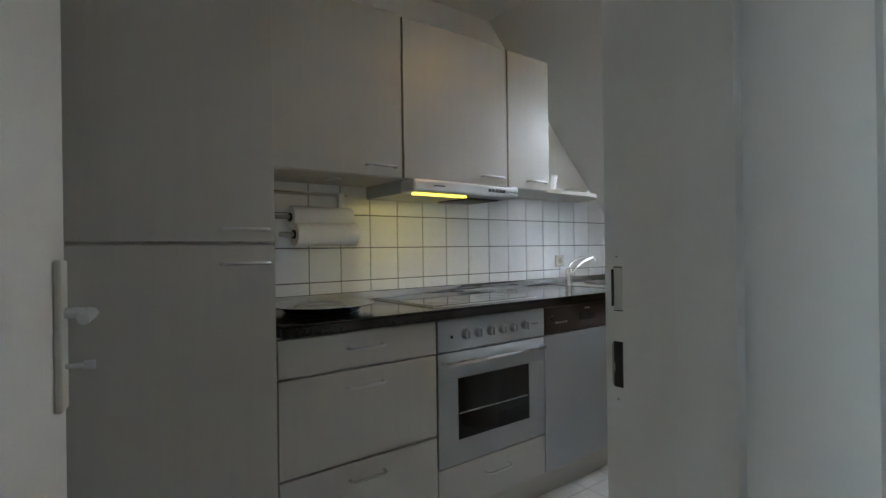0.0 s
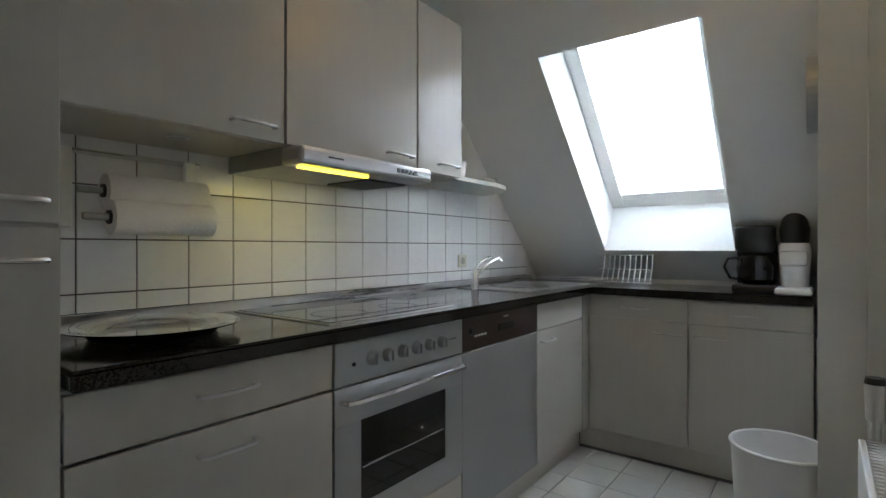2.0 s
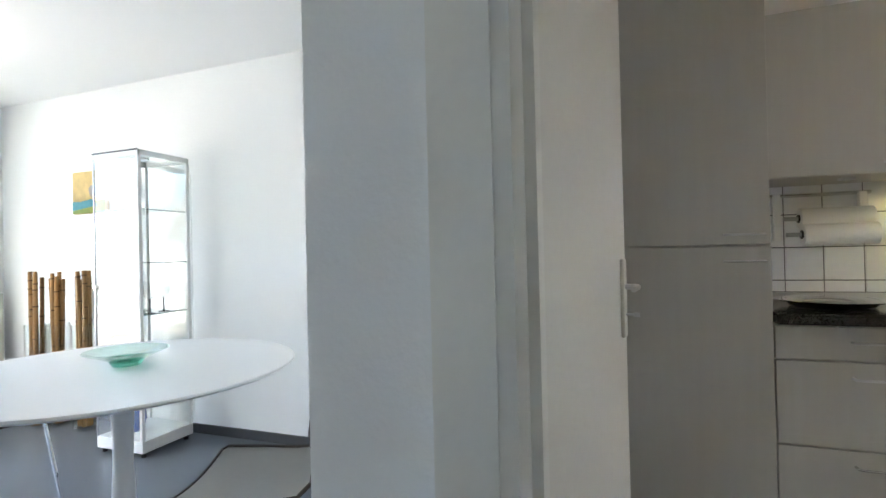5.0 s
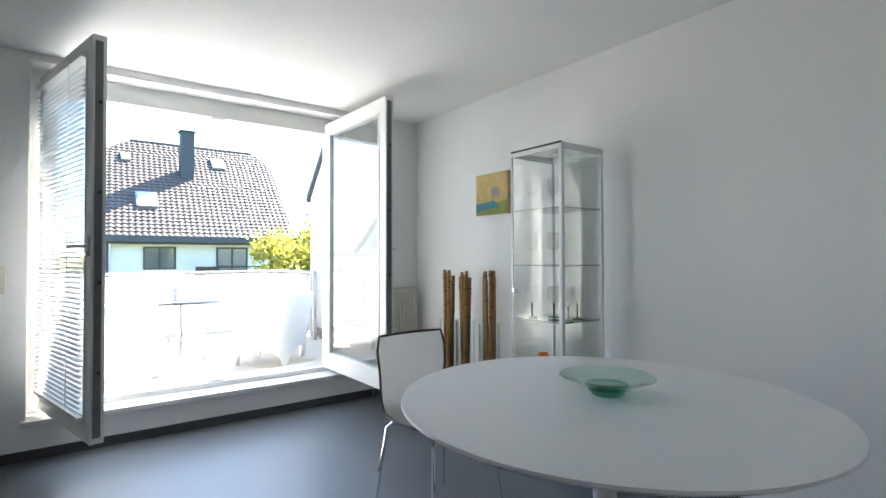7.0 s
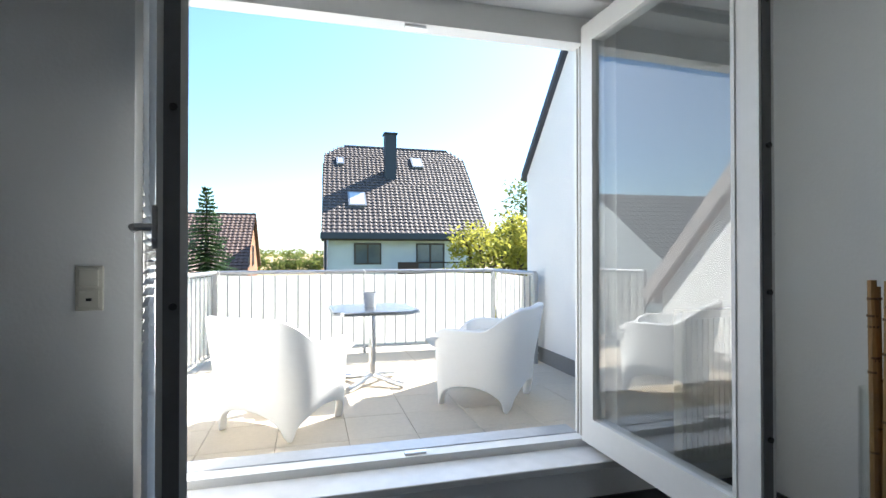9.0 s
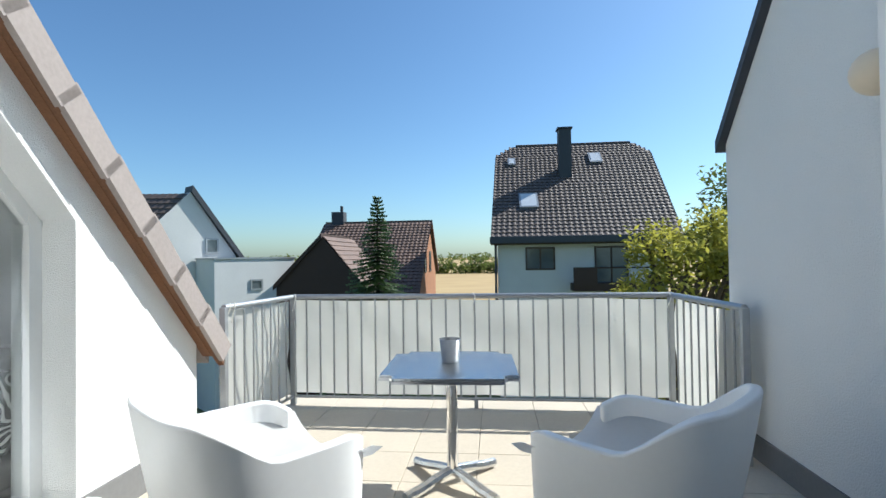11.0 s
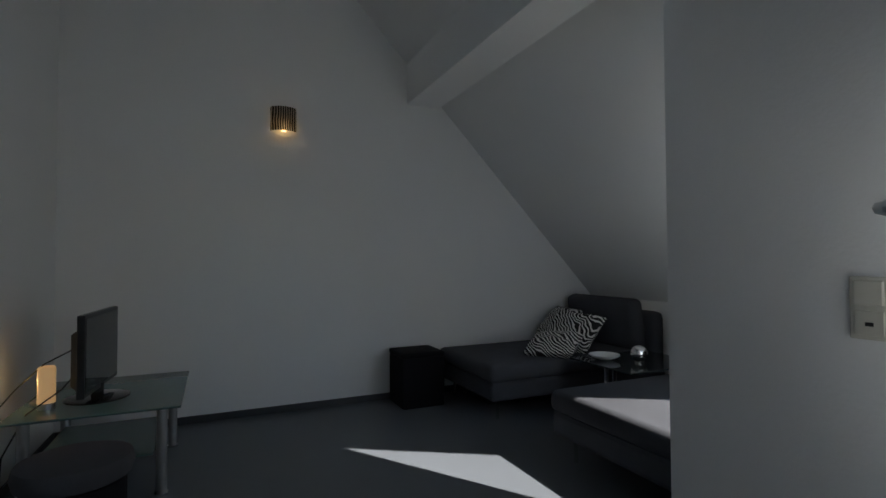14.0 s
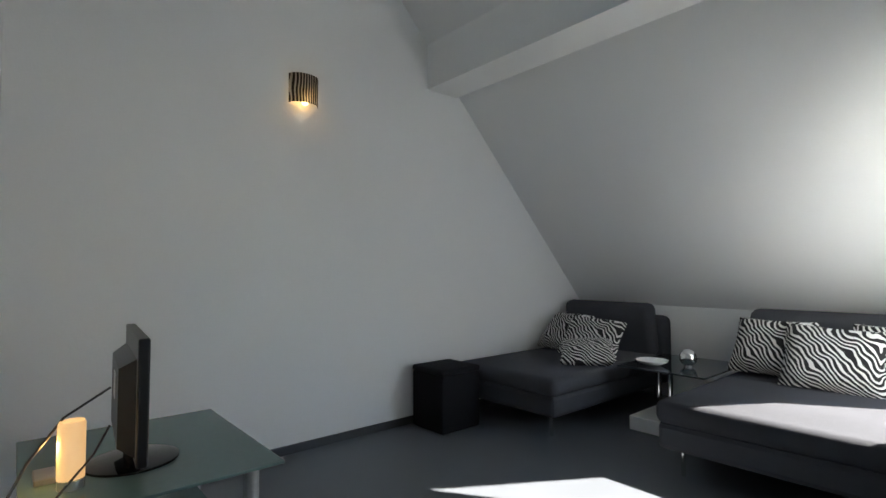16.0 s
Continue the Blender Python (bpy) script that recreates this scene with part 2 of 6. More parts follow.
M = {
    "wall": mat("wall_paint", (0.84, 0.84, 0.83), 0.85, grain=120, vary=0.02, bump=0.12, bump_scale=70),
    "ceil": mat("ceiling_paint", (0.85, 0.85, 0.84), 0.9, grain=120, vary=0.02, bump=0.08, bump_scale=90),
    "render": mat("white_render", (0.8, 0.8, 0.78), 0.9, grain=150, vary=0.05, bump=0.7, bump_scale=160),
    "house": mat("house_render", (0.62, 0.62, 0.6), 0.9, grain=20, vary=0.06, bump=0.2),
    "cab": mat("cream_laminate", (0.47, 0.46, 0.425), 0.3, grain=60, vary=0.045, stretch=(25, 25, 1.2), bump=0.03),
    "cabside": mat("cream_side", (0.52, 0.5, 0.45), 0.5, grain=60, vary=0.03),
    "counter": mat("black_worktop", (0.016, 0.014, 0.014), 0.1, grain=220, vary=0.2, bump=0.01),
    "steel": mat("brushed_steel", (0.62, 0.62, 0.62), 0.28, 1.0, grain=50, vary=0.05, stretch=(1, 1, 30)),
    "oven": mat("silver_paint", (0.36, 0.37, 0.38), 0.35, 0.55, grain=80, vary=0.03),
    "chrome": mat("chrome", (0.8, 0.8, 0.8), 0.06, 1.0, vary=0.02),
    "black": mat("black_plastic", (0.012, 0.012, 0.013), 0.35, vary=0.15),
    "blackglass": mat("black_glass", (0.008, 0.008, 0.009), 0.04, vary=0.1),
    "brownpanel": mat("brown_panel", (0.035, 0.022, 0.018), 0.3, vary=0.1),
    "tile": mat("white_wall_tile", (0.83, 0.84, 0.86), 0.14, grain=30, vary=0.035),
    "grout": mat("dark_grout", (0.1, 0.1, 0.11), 0.9, vary=0.1),
    "ftile": mat("white_floor_tile", (0.52, 0.52, 0.5), 0.25, grain=25, vary=0.05),
    "doorpaint": mat("door_lacquer", (0.8, 0.78, 0.72), 0.4, grain=50, vary=0.03),
    "wood_raw": mat("raw_wood", (0.17, 0.085, 0.04), 0.8, grain=80, vary=0.4),
    "hole": mat("mortise_dark", (0.045, 0.038, 0.032), 0.8, vary=0.3),
    "paper": mat("kitchen_paper", (0.84, 0.84, 0.84), 0.9, grain=90, vary=0.03, bump=0.25),
    "lino": mat("grey_linoleum", (0.115, 0.125, 0.14), 0.4, grain=160, vary=0.14, bump=0.02),
    "skirting": mat("grey_skirting", (0.06, 0.063, 0.07), 0.5, vary=0.08),
    "pvc": mat("white_pvc", (0.78, 0.78, 0.76), 0.35, vary=0.03),
    "gasket": mat("frame_groove", (0.36, 0.34, 0.29), 0.6, vary=0.1),
    "marble": mat("white_marble", (0.72, 0.71, 0.69), 0.25, grain=14, vary=0.12, big=5),
    "blind": mat("blind_slat", (0.62, 0.65, 0.68), 0.4, vary=0.03),
    "sheer": cloth_mat("sheer_blind", (0.85, 0.86, 0.88)),
    "glass": glass_mat("window_glass", (0.92, 0.94, 0.94), ior=1.95),
    "cabglass": glass_mat("cabinet_glass", (0.97, 0.985, 0.98), ior=1.4),
    "wineglass": glass_mat("wine_glass", (0.98, 0.985, 0.985), 0.9, 1.5),
    "bowlglass": glass_mat("green_glass", (0.84, 0.95, 0.91), ior=1.5),
    "smokeglass": mat("smoked_glass", (0.025, 0.032, 0.034), 0.06, vary=0.05),
    "bowlbase": glass_mat("deep_green_glass", (0.5, 0.8, 0.72), ior=1.5),
    "tableglass": mat("frosted_green_glass", (0.12, 0.2, 0.19), 0.12, grain=30, vary=0.05),
    "white": mat("white_plastic", (0.86, 0.86, 0.85), 0.4, vary=0.02),
    "ivory": mat("ivory_plastic", (0.62, 0.6, 0.52), 0.4, vary=0.03),
    "tabletop": mat("white_lacquer", (0.78, 0.78, 0.77), 0.3, vary=0.02),
    "seat": mat("chair_shell", (0.7, 0.68, 0.64), 0.45, vary=0.03),
    "seatedge": mat("chair_edge", (0.05, 0.035, 0.025), 0.5, vary=0.2),
    "bamboo": mat("bamboo_cane", (0.36, 0.19, 0.06), 0.5, grain=30, vary=0.35, stretch=(8, 8, 0.8)),
    "bamboo_node": mat("bamboo_node", (0.14, 0.07, 0.025), 0.7, vary=0.2),
    "sofa": mat("charcoal_fabric", (0.075, 0.077, 0.087), 0.95, grain=400, vary=0.35, bump=0.3, spec=0.15),
    "pouf": mat("black_fabric", (0.012, 0.012, 0.014), 0.9, grain=400, vary=0.3, bump=0.25, spec=0.2),
    "zebra": zebra_mat("zebra_fabric", (0.012, 0.012, 0.012), (0.7, 0.69, 0.66), 15.0, distort=15.0),
    "sconce": zebra_mat("sconce_pattern", (0.02, 0.016, 0.012), (0.5, 0.48, 0.42), 17.0, "Y", 3.5),
    "lampglass": mat("lamp_glass", (0.9, 0.75, 0.5), 0.4, emit=(1.0, 0.55, 0.2), power=0.08),
    "hoodlamp": mat("hood_tube", (0.9, 0.8, 0.3), 0.4, emit=(1.0, 0.72, 0.05), power=0.35),
    "warmglow": mat("sconce_bulb", (0.9, 0.7, 0.4), 0.4, emit=(1.0, 0.6, 0.2), power=1.2),
    "globe": mat("globe_glass", (0.85, 0.7, 0.5), 0.35, vary=0.03),
    "zinc": mat("galvanised_steel", (0.4, 0.41, 0.42), 0.45, 0.7, grain=25, vary=0.15),
    "canvas": cloth_mat("white_tarpaulin", (0.8, 0.79, 0.75), 0.05),
    "btile": mat("beige_stone_tile", (0.56, 0.49, 0.39), 0.7, grain=45, vary=0.1, bump=0.08),
    "bgrout": mat("tile_joint", (0.16, 0.145, 0.12), 0.95, vary=0.2),
    "alu": mat("hammered_aluminium", (0.68, 0.7, 0.72), 0.22, 1.0, grain=30, vary=0.08, bump=0.5, bump_scale=55),
    "slate": mat("grey_flashing", (0.17, 0.17, 0.17), 0.7, vary=0.12),
    "verge": mat("grey_roof_tile", (0.3, 0.26, 0.24), 0.85, grain=50, vary=0.15, bump=0.15),
    "fascia": mat("brown_fascia", (0.16, 0.07, 0.03), 0.75, grain=30, vary=0.35, stretch=(3, 3, 3)),
    "rooftile": mat("brown_roof_tiles", (0.105, 0.08, 0.07), 0.7, grain=12, vary=0.35),
    "redtile": mat("russet_roof_tiles", (0.15, 0.095, 0.072), 0.6, grain=12, vary=0.35),
    "brick": mat("orange_brick", (0.33, 0.15, 0.075), 0.85, grain=18, vary=0.25, bump=0.2),
    "darkwood": mat("dark_cladding", (0.05, 0.03, 0.022), 0.8, grain=20, vary=0.3),
    "winframe": mat("dark_frame", (0.045, 0.03, 0.025), 0.5, vary=0.1),
    "pane": mat("far_window_pane", (0.1, 0.12, 0.14), 0.05, vary=0.3, spec=1.0),
    "chimney": mat("slate_chimney", (0.045, 0.05, 0.06), 0.6, grain=10, vary=0.2),
    "leafy": cloth_mat("yellow_green_leaves", (0.36, 0.34, 0.06), 0.5),
    "leafg": cloth_mat("green_leaves", (0.13, 0.16, 0.04), 0.5),
    "conifer": mat("conifer_needles", (0.1, 0.15, 0.06), 0.7, grain=6, vary=0.5),
    "bark": mat("bark", (0.09, 0.065, 0.045), 0.9, grain=30, vary=0.3, bump=0.3),
    "ground": ground_mat(),
    "gold": mat("picture_ochre", (0.58, 0.42, 0.17), 0.7, grain=14, vary=0.35, big=9),
    "picblue": mat("picture_blue", (0.05, 0.2, 0.24), 0.7, grain=20, vary=0.4),
    "picgreen": mat("picture_green", (0.2, 0.25, 0.05), 0.7, grain=20, vary=0.4),
    "picgrey": mat("picture_grey", (0.3, 0.27, 0.24), 0.7, grain=20, vary=0.3),
    "orange": mat("orange_ceramic", (0.75, 0.16, 0.02), 0.25, vary=0.1),
    "blue": mat("blue_glass", (0.03, 0.08, 0.35), 0.1, vary=0.1),
    "porcelain": mat("white_porcelain", (0.82, 0.83, 0.83), 0.15, vary=0.02),
}


# ---- building helpers ----
def add_box(bm, lo, hi, bev=0.0, seg=2):
    c = [(lo[i] + hi[i]) / 2 for i in range(3)]
    s = [abs(hi[i] - lo[i]) for i in range(3)]
    vs = bmesh.ops.create_cube(bm, size=1, matrix=Matrix.Translation(c) @ Matrix.Diagonal((*s, 1)))["verts"]
    if bev:
        es = list({e for v in vs for e in v.link_edges})
        bmesh.ops.bevel(bm, geom=es, offset=min(bev, min(s) * 0.45), segments=seg, affect="EDGES", profile=0.5)
    return bm


def box(lo, hi, bev=0.0, seg=2):
    return add_box(bmesh.new(), lo, hi, bev, seg)


def add_cyl(bm, a, b, r, r2=None, seg=14, caps=True):
    a, b = Vector(a), Vector(b)
    m = Matrix.Translation((a + b) / 2) @ (b - a).to_track_quat("Z", "Y").to_matrix().to_4x4()
    bmesh.ops.create_cone(bm, cap_ends=caps, segments=seg, radius1=r, radius2=r if r2 is None else r2, depth=(b - a).length, matrix=m)
    return bm


def cyl(a, b, r, r2=None, seg=14):
    return add_cyl(bmesh.new(), a, b, r, r2, seg)


def add_tube(bm, pts, r, seg=8):
    rings = []
    pts = [Vector(p) for p in pts]
    for i, p in enumerate(pts):
        d = (pts[min(i + 1, len(pts) - 1)] - pts[max(i - 1, 0)]).normalized()
        q = d.to_track_quat("Z", "Y").to_matrix()
        if rings:
            ref = prev - d * prev.dot(d)
            x = ref.normalized()
        else:
            x = q @ Vector((1, 0, 0))
        prev = x
        y = d.cross(x)
        rings.append([bm.verts.new(p + (x * math.cos(2 * math.pi * k / seg) + y * math.sin(2 * math.pi * k / seg)) * r) for k in range(seg)])
    for u, v in zip(rings, rings[1:]):
        for k in range(seg):
            bm.faces.new((u[k], u[(k + 1) % seg], v[(k + 1) % seg], v[k]))
    bm.faces.new(rings[0][::-1]), bm.faces.new(rings[-1])
    return bm


def tube(pts, r, seg=8):
    return add_tube(bmesh.new(), pts, r, seg)


def lathe(profile, seg=24, at=(0, 0, 0)):
    bm = bmesh.new()
    rings = [[bm.verts.new((at[0] + r * math.cos(2 * math.pi * k / seg), at[1] + r * math.sin(2 * math.pi * k / seg), at[2] + z)) for k in range(seg)] for r, z in profile]
    for u, v in zip(rings, rings[1:]):
        for k in range(seg):
            bm.faces.new((u[k], u[(k + 1) % seg], v[(k + 1) % seg], v[k]))
    bm.faces.new(rings[0][::-1]), bm.faces.new(rings[-1])
    return bm


def add_prism(bm, pts, axis, a, b):
    """A polygon given in the two axes other than axis, drawn out from a to b."""
    def place(p, t):
        return {"x": (t, p[0], p[1]), "y": (p[0], t, p[1]), "z": (p[0], p[1], t)}[axis]
    lo, hi = [bm.verts.new(place(p, a)) for p in pts], [bm.verts.new(place(p, b)) for p in pts]
    bm.faces.new(lo[::-1]), bm.faces.new(hi)
    for i in range(len(pts)):
        j = (i + 1) % len(pts)
        bm.faces.new((lo[i], lo[j], hi[j], hi[i]))
    return bm


def prism(pts, axis, a, b):
    return add_prism(bmesh.new(), pts, axis, a, b)


def thing(name, label, category, at=(0, 0, 0), rz=0, group="", kind=""):
    ob = new(name)
    ob.matrix_world = pose(*at, 0, 0, rz)
    return tagged(ob, label, category, group, kind)


def part(name, bm, material, parent=None, label="", smooth=False):
    bmesh.ops.recalc_face_normals(bm, faces=bm.faces)
    me = bpy.data.meshes.new(name)
    bm.to_mesh(me)
    bm.free()
    me.materials.append(M[material])
    if smooth:
        me.shade_smooth()
        me.set_sharp_from_angle(angle=radians(40))
    ob = new(name, me)
    ob.parent = parent
    if label:
        ob["label"] = label
    return ob


def struct(name, bm, material, label, category="wall"):
    return tagged(part(name, bm, material), label, category, kind="structure")


def solid(name, bm, material, label, category, smooth=False, group=""):
    return tagged(part(name, bm, material, None, "", smooth), label, category, group)


def boxes(*bb):
    bm = bmesh.new()
    for lo, hi in bb:
        add_box(bm, lo, hi)
    return bm


def pane_of(ob):
    ob.visible_shadow = False
    return ob


def cushion(w, h, d, n=14):
    """A soft pillow of that width and height in its own plane, thickest in the middle."""
    bm = bmesh.new()
    for side in (1, -1):
        g = [[None] * (n + 1) for _ in range(n + 1)]
        for i in range(n + 1):
            for j in range(n + 1):
                u, v = 2 * i / n - 1, 2 * j / n - 1
                k = ((1 - u ** 4) * (1 - v ** 4)) ** 0.6
                pinch = 1 - 0.07 * (1 - abs(u)) * abs(v) ** 3
                pinch2 = 1 - 0.07 * (1 - abs(v)) * abs(u) ** 3
                wr = 0.012 * noise.noise(Vector((u * 3, v * 3, side * 5 + w)))
                g[i][j] = bm.verts.new((u * w / 2 * pinch2, v * h / 2 * pinch, side * (d / 2 * k + wr * k)))
        for i in range(n):
            for j in range(n):
                bm.faces.new((g[i][j], g[i + 1][j], g[i + 1][j + 1], g[i][j + 1]))
    bmesh.ops.remove_doubles(bm, verts=bm.verts, dist=0.0005)
    return bm


# ---- setting ----
# plan: kitchen x 0.52..2.22, y -3.5..0.25; hall x -1.75..0.28, y -1.6..2.25; dining and living y 0.55..4.74;
# sofa niche x -4.28..-1.44, y 4.74..6.87 under the roof; balcony x -1.13..2.16, y 5.04..8.15
YD, YO, CEIL, FB = 4.74, 5.04, 2.42, 0.12
XW, XE, XK = -4.28, 2.08, 2.22


def roof_in(y):
    return 0.82 + (6.87 - y) * 1.03


def roof_out(y):
    return 0.83 + (7.14 - y) * 1.07


def kslope(y):
    return 1.137 + (y + 3.19) * 1.0


struct("floor", boxes(((-4.6, -1.9, -0.3), (0.4, 7.2, 0.0)), ((0.4, 0.4, -0.3), (2.4, 5.04, 0.0))), "lino", "smooth blue-grey linoleum floor with a dull sheen", "floor")
struct("floor_kitchen", box((0.4, -3.7, -0.3), (2.4, 0.4, -0.006)), "grout", "dark joints under the white kitchen floor tiles", "floor")
struct("wall_east", boxes(((XE, 0.4, 0), (XE + 0.3, YO, CEIL)), ((XK, -3.9, 0), (XK + 0.16, 0.4, CEIL))), "wall", "white painted wall behind the glass cabinet")
struct("wall_partition", boxes(((0.28, 0.25, 0), (XE, 0.55, CEIL)), ((0.28, 0.2, 2.02), (0.52, 0.25, CEIL))), "wall", "white painted wall between kitchen and dining room")
struct("wall_kitchen_door", boxes(((0.28, -1.9, 0), (0.47, -0.6, CEIL)), ((0.28, -0.6, 0), (0.512, -0.54, CEIL)), ((0.28, -0.53, 2.02), (0.52, 0.2, CEIL)), ((0.28, 0.23, 0), (0.52, 0.25, CEIL)), ((0.4, -3.9, 0), (0.52, -1.9, CEIL)), ((0.52, -3.9, 0), (0.625, -1.95, CEIL))), "wall", "white painted wall round the kitchen doorway")
struct("wall_hall", boxes(((-1.95, -1.9, 0), (-1.75, 2.25, 3.6)), ((-1.75, -1.9, 0), (0.28, -1.7, CEIL)), ((XW, 2.05, 0), (-1.75, 2.25, 3.7))), "wall", "white painted wall beside the television table")
struct("wall_west", box((XW - 0.3, 2.05, 0), (XW, 7.2, 3.7)), "wall", "large white painted gable wall with a sconce")
struct("wall_balcony", boxes(((-1.44, YD, 0), (-0.68, YO, CEIL)), ((1.34, YD, 0), (XE, YO, CEIL)), ((-0.68, YD, 2.37), (1.34, YO, CEIL)), ((-0.68, YD, 0), (1.34, YO, 0.2)), ((-1.44, YD, CEIL), (2.6, YO, 3.6))), "wall", "white painted wall round the balcony door")
struct("wall_knee", box((XW, 6.87, 0), (-1.44, 7.05, 0.95)), "wall", "low white knee wall under the roof slope")
# gable wall towards the balcony, with a five-sided window opening
WY0, WY1, WZ0, WZ1 = 5.22, 6.15, 0.27, 1.485
WZ2 = WZ1 + (WY1 - WY0) * 1.13
gb = bmesh.new()
add_prism(gb, [(YO, -0.5), (7.02, -0.5), (7.02, WZ0), (YO, WZ0)], "x", -1.44, -1.13)
add_prism(gb, [(WY1, WZ0), (7.02, WZ0), (7.02, roof_out(7.02) - 0.16), (WY1, roof_out(WY1) - 0.16)], "x", -1.44, -1.13)
add_prism(gb, [(YO, WZ0), (WY0, WZ0), (WY0, WZ2), (YO, WZ2)], "x", -1.44, -1.13)
add_prism(gb, [(YO, WZ2), (WY0, WZ2), (WY1, WZ1), (WY1, roof_out(WY1) - 0.16), (YO, roof_out(YO) - 0.16)], "x", -1.44, -1.13)
struct("wall_gable", gb, "render", "rough white rendered side wall of the balcony")
# ceilings
struct("ceiling", boxes(((-1.44, 0.4, CEIL), (2.4, YD, CEIL + 0.15)), ((-1.95, -1.9, CEIL), (0.4, 0.4, CEIL + 0.15)), ((-1.95, 0.4, CEIL), (-1.44, 2.05, CEIL + 0.15)), ((-1.44, 2.05, CEIL + 0.15), (-1.36, YD, 3.6))), "ceil", "flat white ceiling", "ceiling")
cb = bmesh.new()
add_prism(cb, [(6.95, roof_in(6.95)), (6.95, roof_in(6.95) + 0.2), (4.1, roof_in(4.1) + 0.2), (4.1, roof_in(4.1))], "x", XW - 0.3, -1.36)
add_box(cb, (XW, 2.05, 3.62), (-1.36, 4.2, 3.7))
struct("ceiling_slope", cb, "ceil", "white sloping attic ceiling", "ceiling")
struct("beam", prism([(4.79, 2.6), (5.1, 2.6), (5.1, roof_in(5.1) + 0.05), (4.79, roof_in(4.79) + 0.05)], "x", XW, -1.44), "ceil", "boxed white roof beam", "beam")
kb = bmesh.new()
SX0, SX1, SY0, SY1 = 0.98, 1.665, -3.215, -2.32
add_prism(kb, [(-3.75, kslope(-3.75)), (-1.9, kslope(-1.9)), (-1.9, kslope(-1.9) + 0.42), (-3.75, kslope(-3.75) + 0.42)], "x", SX1, XK + 0.1)
add_prism(kb, [(-3.75, kslope(-3.75)), (-1.9, kslope(-1.9)), (-1.9, kslope(-1.9) + 0.42), (-3.75, kslope(-3.75) + 0.42)], "x", 0.4, SX0)
add_prism(kb, [(-3.75, kslope(-3.75)), (SY0, kslope(SY0)), (SY0 - 0.14, kslope(SY0) + 0.28), (-3.75, kslope(-3.75) + 0.42)], "x", SX0, SX1)
add_prism(kb, [(SY1, kslope(SY1)), (-1.9, kslope(-1.9)), (-1.9, kslope(-1.9) + 0.42), (SY1 - 0.1, kslope(SY1) + 0.32)], "x", SX0, SX1)
add_box(kb, (0.4, -1.92, CEIL), (2.4, 0.4, CEIL + 0.15))
struct("ceiling_kitchen", kb, "ceil", "white kitchen ceiling sloping down round the roof window", "ceiling")
struct("wall_kitchen_back", box((0.4, -3.9, 0), (2.4, -3.7, 1.2)), "wall", "low white wall behind the worktop")
# skirting
struct("baseboard", boxes(((XW, 2.25, 0), (XW + 0.012, 6.87, 0.055)), ((XW, 2.25, 0), (-1.75, 2.262, 0.055)), ((XE - 0.012, 0.55, 0), (XE, YD, 0.06)), ((-1.44, YD - 0.012, 0), (XE - 0.012, YD, 0.06)), ((0.28, 0.55, 0), (XE - 0.012, 0.562, 0.06)), ((0.268, 0.31, 0), (0.28, 0.55, 0.06))), "skirting", "dark grey vinyl skirting strip", "baseboard")
# outer shell
struct("roof_north", prism([(7.2, roof_out(7.2) - 0.12), (7.2, roof_out(7.2)), (4.0, roof_out(4.0)), (4.0, roof_out(4.0) - 0.12)], "x", -4.7, -1.16), "verge", "grey tiled roof slope beside the balcony", "roof")
rw = bmesh.new()
add_prism(rw, [(YO, -0.5), (7.52, -0.5), (7.52, 2.0), (YO, 2.0 + (7.52 - YO) * 1.13)], "x", 2.16, 2.46)
struct("wall_balcony_side", rw, "render", "shaded white rendered wall beside the balcony")
struct("trim_coping", prism([(7.56, 1.955), (7.56, 2.03), (YO, 2.03 + (7.56 - YO) * 1.13), (YO, 1.955 + (7.56 - YO) * 1.13)], "x", 2.11, 2.5), "chimney", "dark metal coping on the sloping wall top", "trim")
struct("floor_balcony", boxes(((-1.5, YO, -0.5), (2.4, 8.2, FB - 0.02)),), "bgrout", "mortar bed under the balcony tiles", "floor")
struct("trim_flashing", boxes(((-1.13, YO + 0.06, FB), (-1.118, 7.02, FB + 0.16)), ((2.148, YO, FB), (2.16, 7.5, FB + 0.14))), "slate", "grey flashing strip at the wall foot", "trim")
struct("building_below", box((-4.6, -3.9, -5.5), (2.4, 8.2, -0.5)), "house", "rendered lower storeys of the house", "building")
struct("ground", box((-3000, -500, -5.9), (3000, 4500, -5.5)), "ground", "lawns and a mown golden field reaching the horizon", "ground")

# ---- kitchen door ----
door = struct("door_1", boxes(((0.26, 0.165, 0), (0.516, 0.23, 2.0)), ((0.26, -0.565, 0), (0.516, -0.515, 2.0)), ((0.26, -0.565, 2.0), (0.516, 0.23, 2.05))), "doorpaint", "cream lacquered door frame with a white door standing open", "door")
part("architrave", boxes(((0.255, 0.195, 0), (0.28, 0.3, 2.06)), ((0.255, -0.645, 0), (0.28, -0.54, 2.06)), ((0.255, -0.645, 2.03), (0.28, 0.3, 2.13))), "doorpaint", door)
part("rebate", boxes(((0.36, -0.517, 0), (0.42, -0.497, 2.0)), ((0.36, 0.145, 0), (0.42, 0.167, 2.0))), "doorpaint", door)
part("strike_plate", box((0.493, -0.516, 1.064), (0.503, -0.5135, 1.114)), "ivory", door, "cream filled upper mortise")
part("strike_gap", boxes(((0.503, -0.5165, 1.068), (0.5065, -0.513, 1.112)), ((0.4925, -0.5165, 1.114), (0.504, -0.513, 1.1152)), ((0.4925, -0.5165, 1.0625), (0.503, -0.513, 1.0635))), "hole", door, "splintered dark gap")
part("strike_hole", box((0.493, -0.5165, 0.972), (0.504, -0.513, 1.026)), "hole", door, "worn mortise cut in the frame")
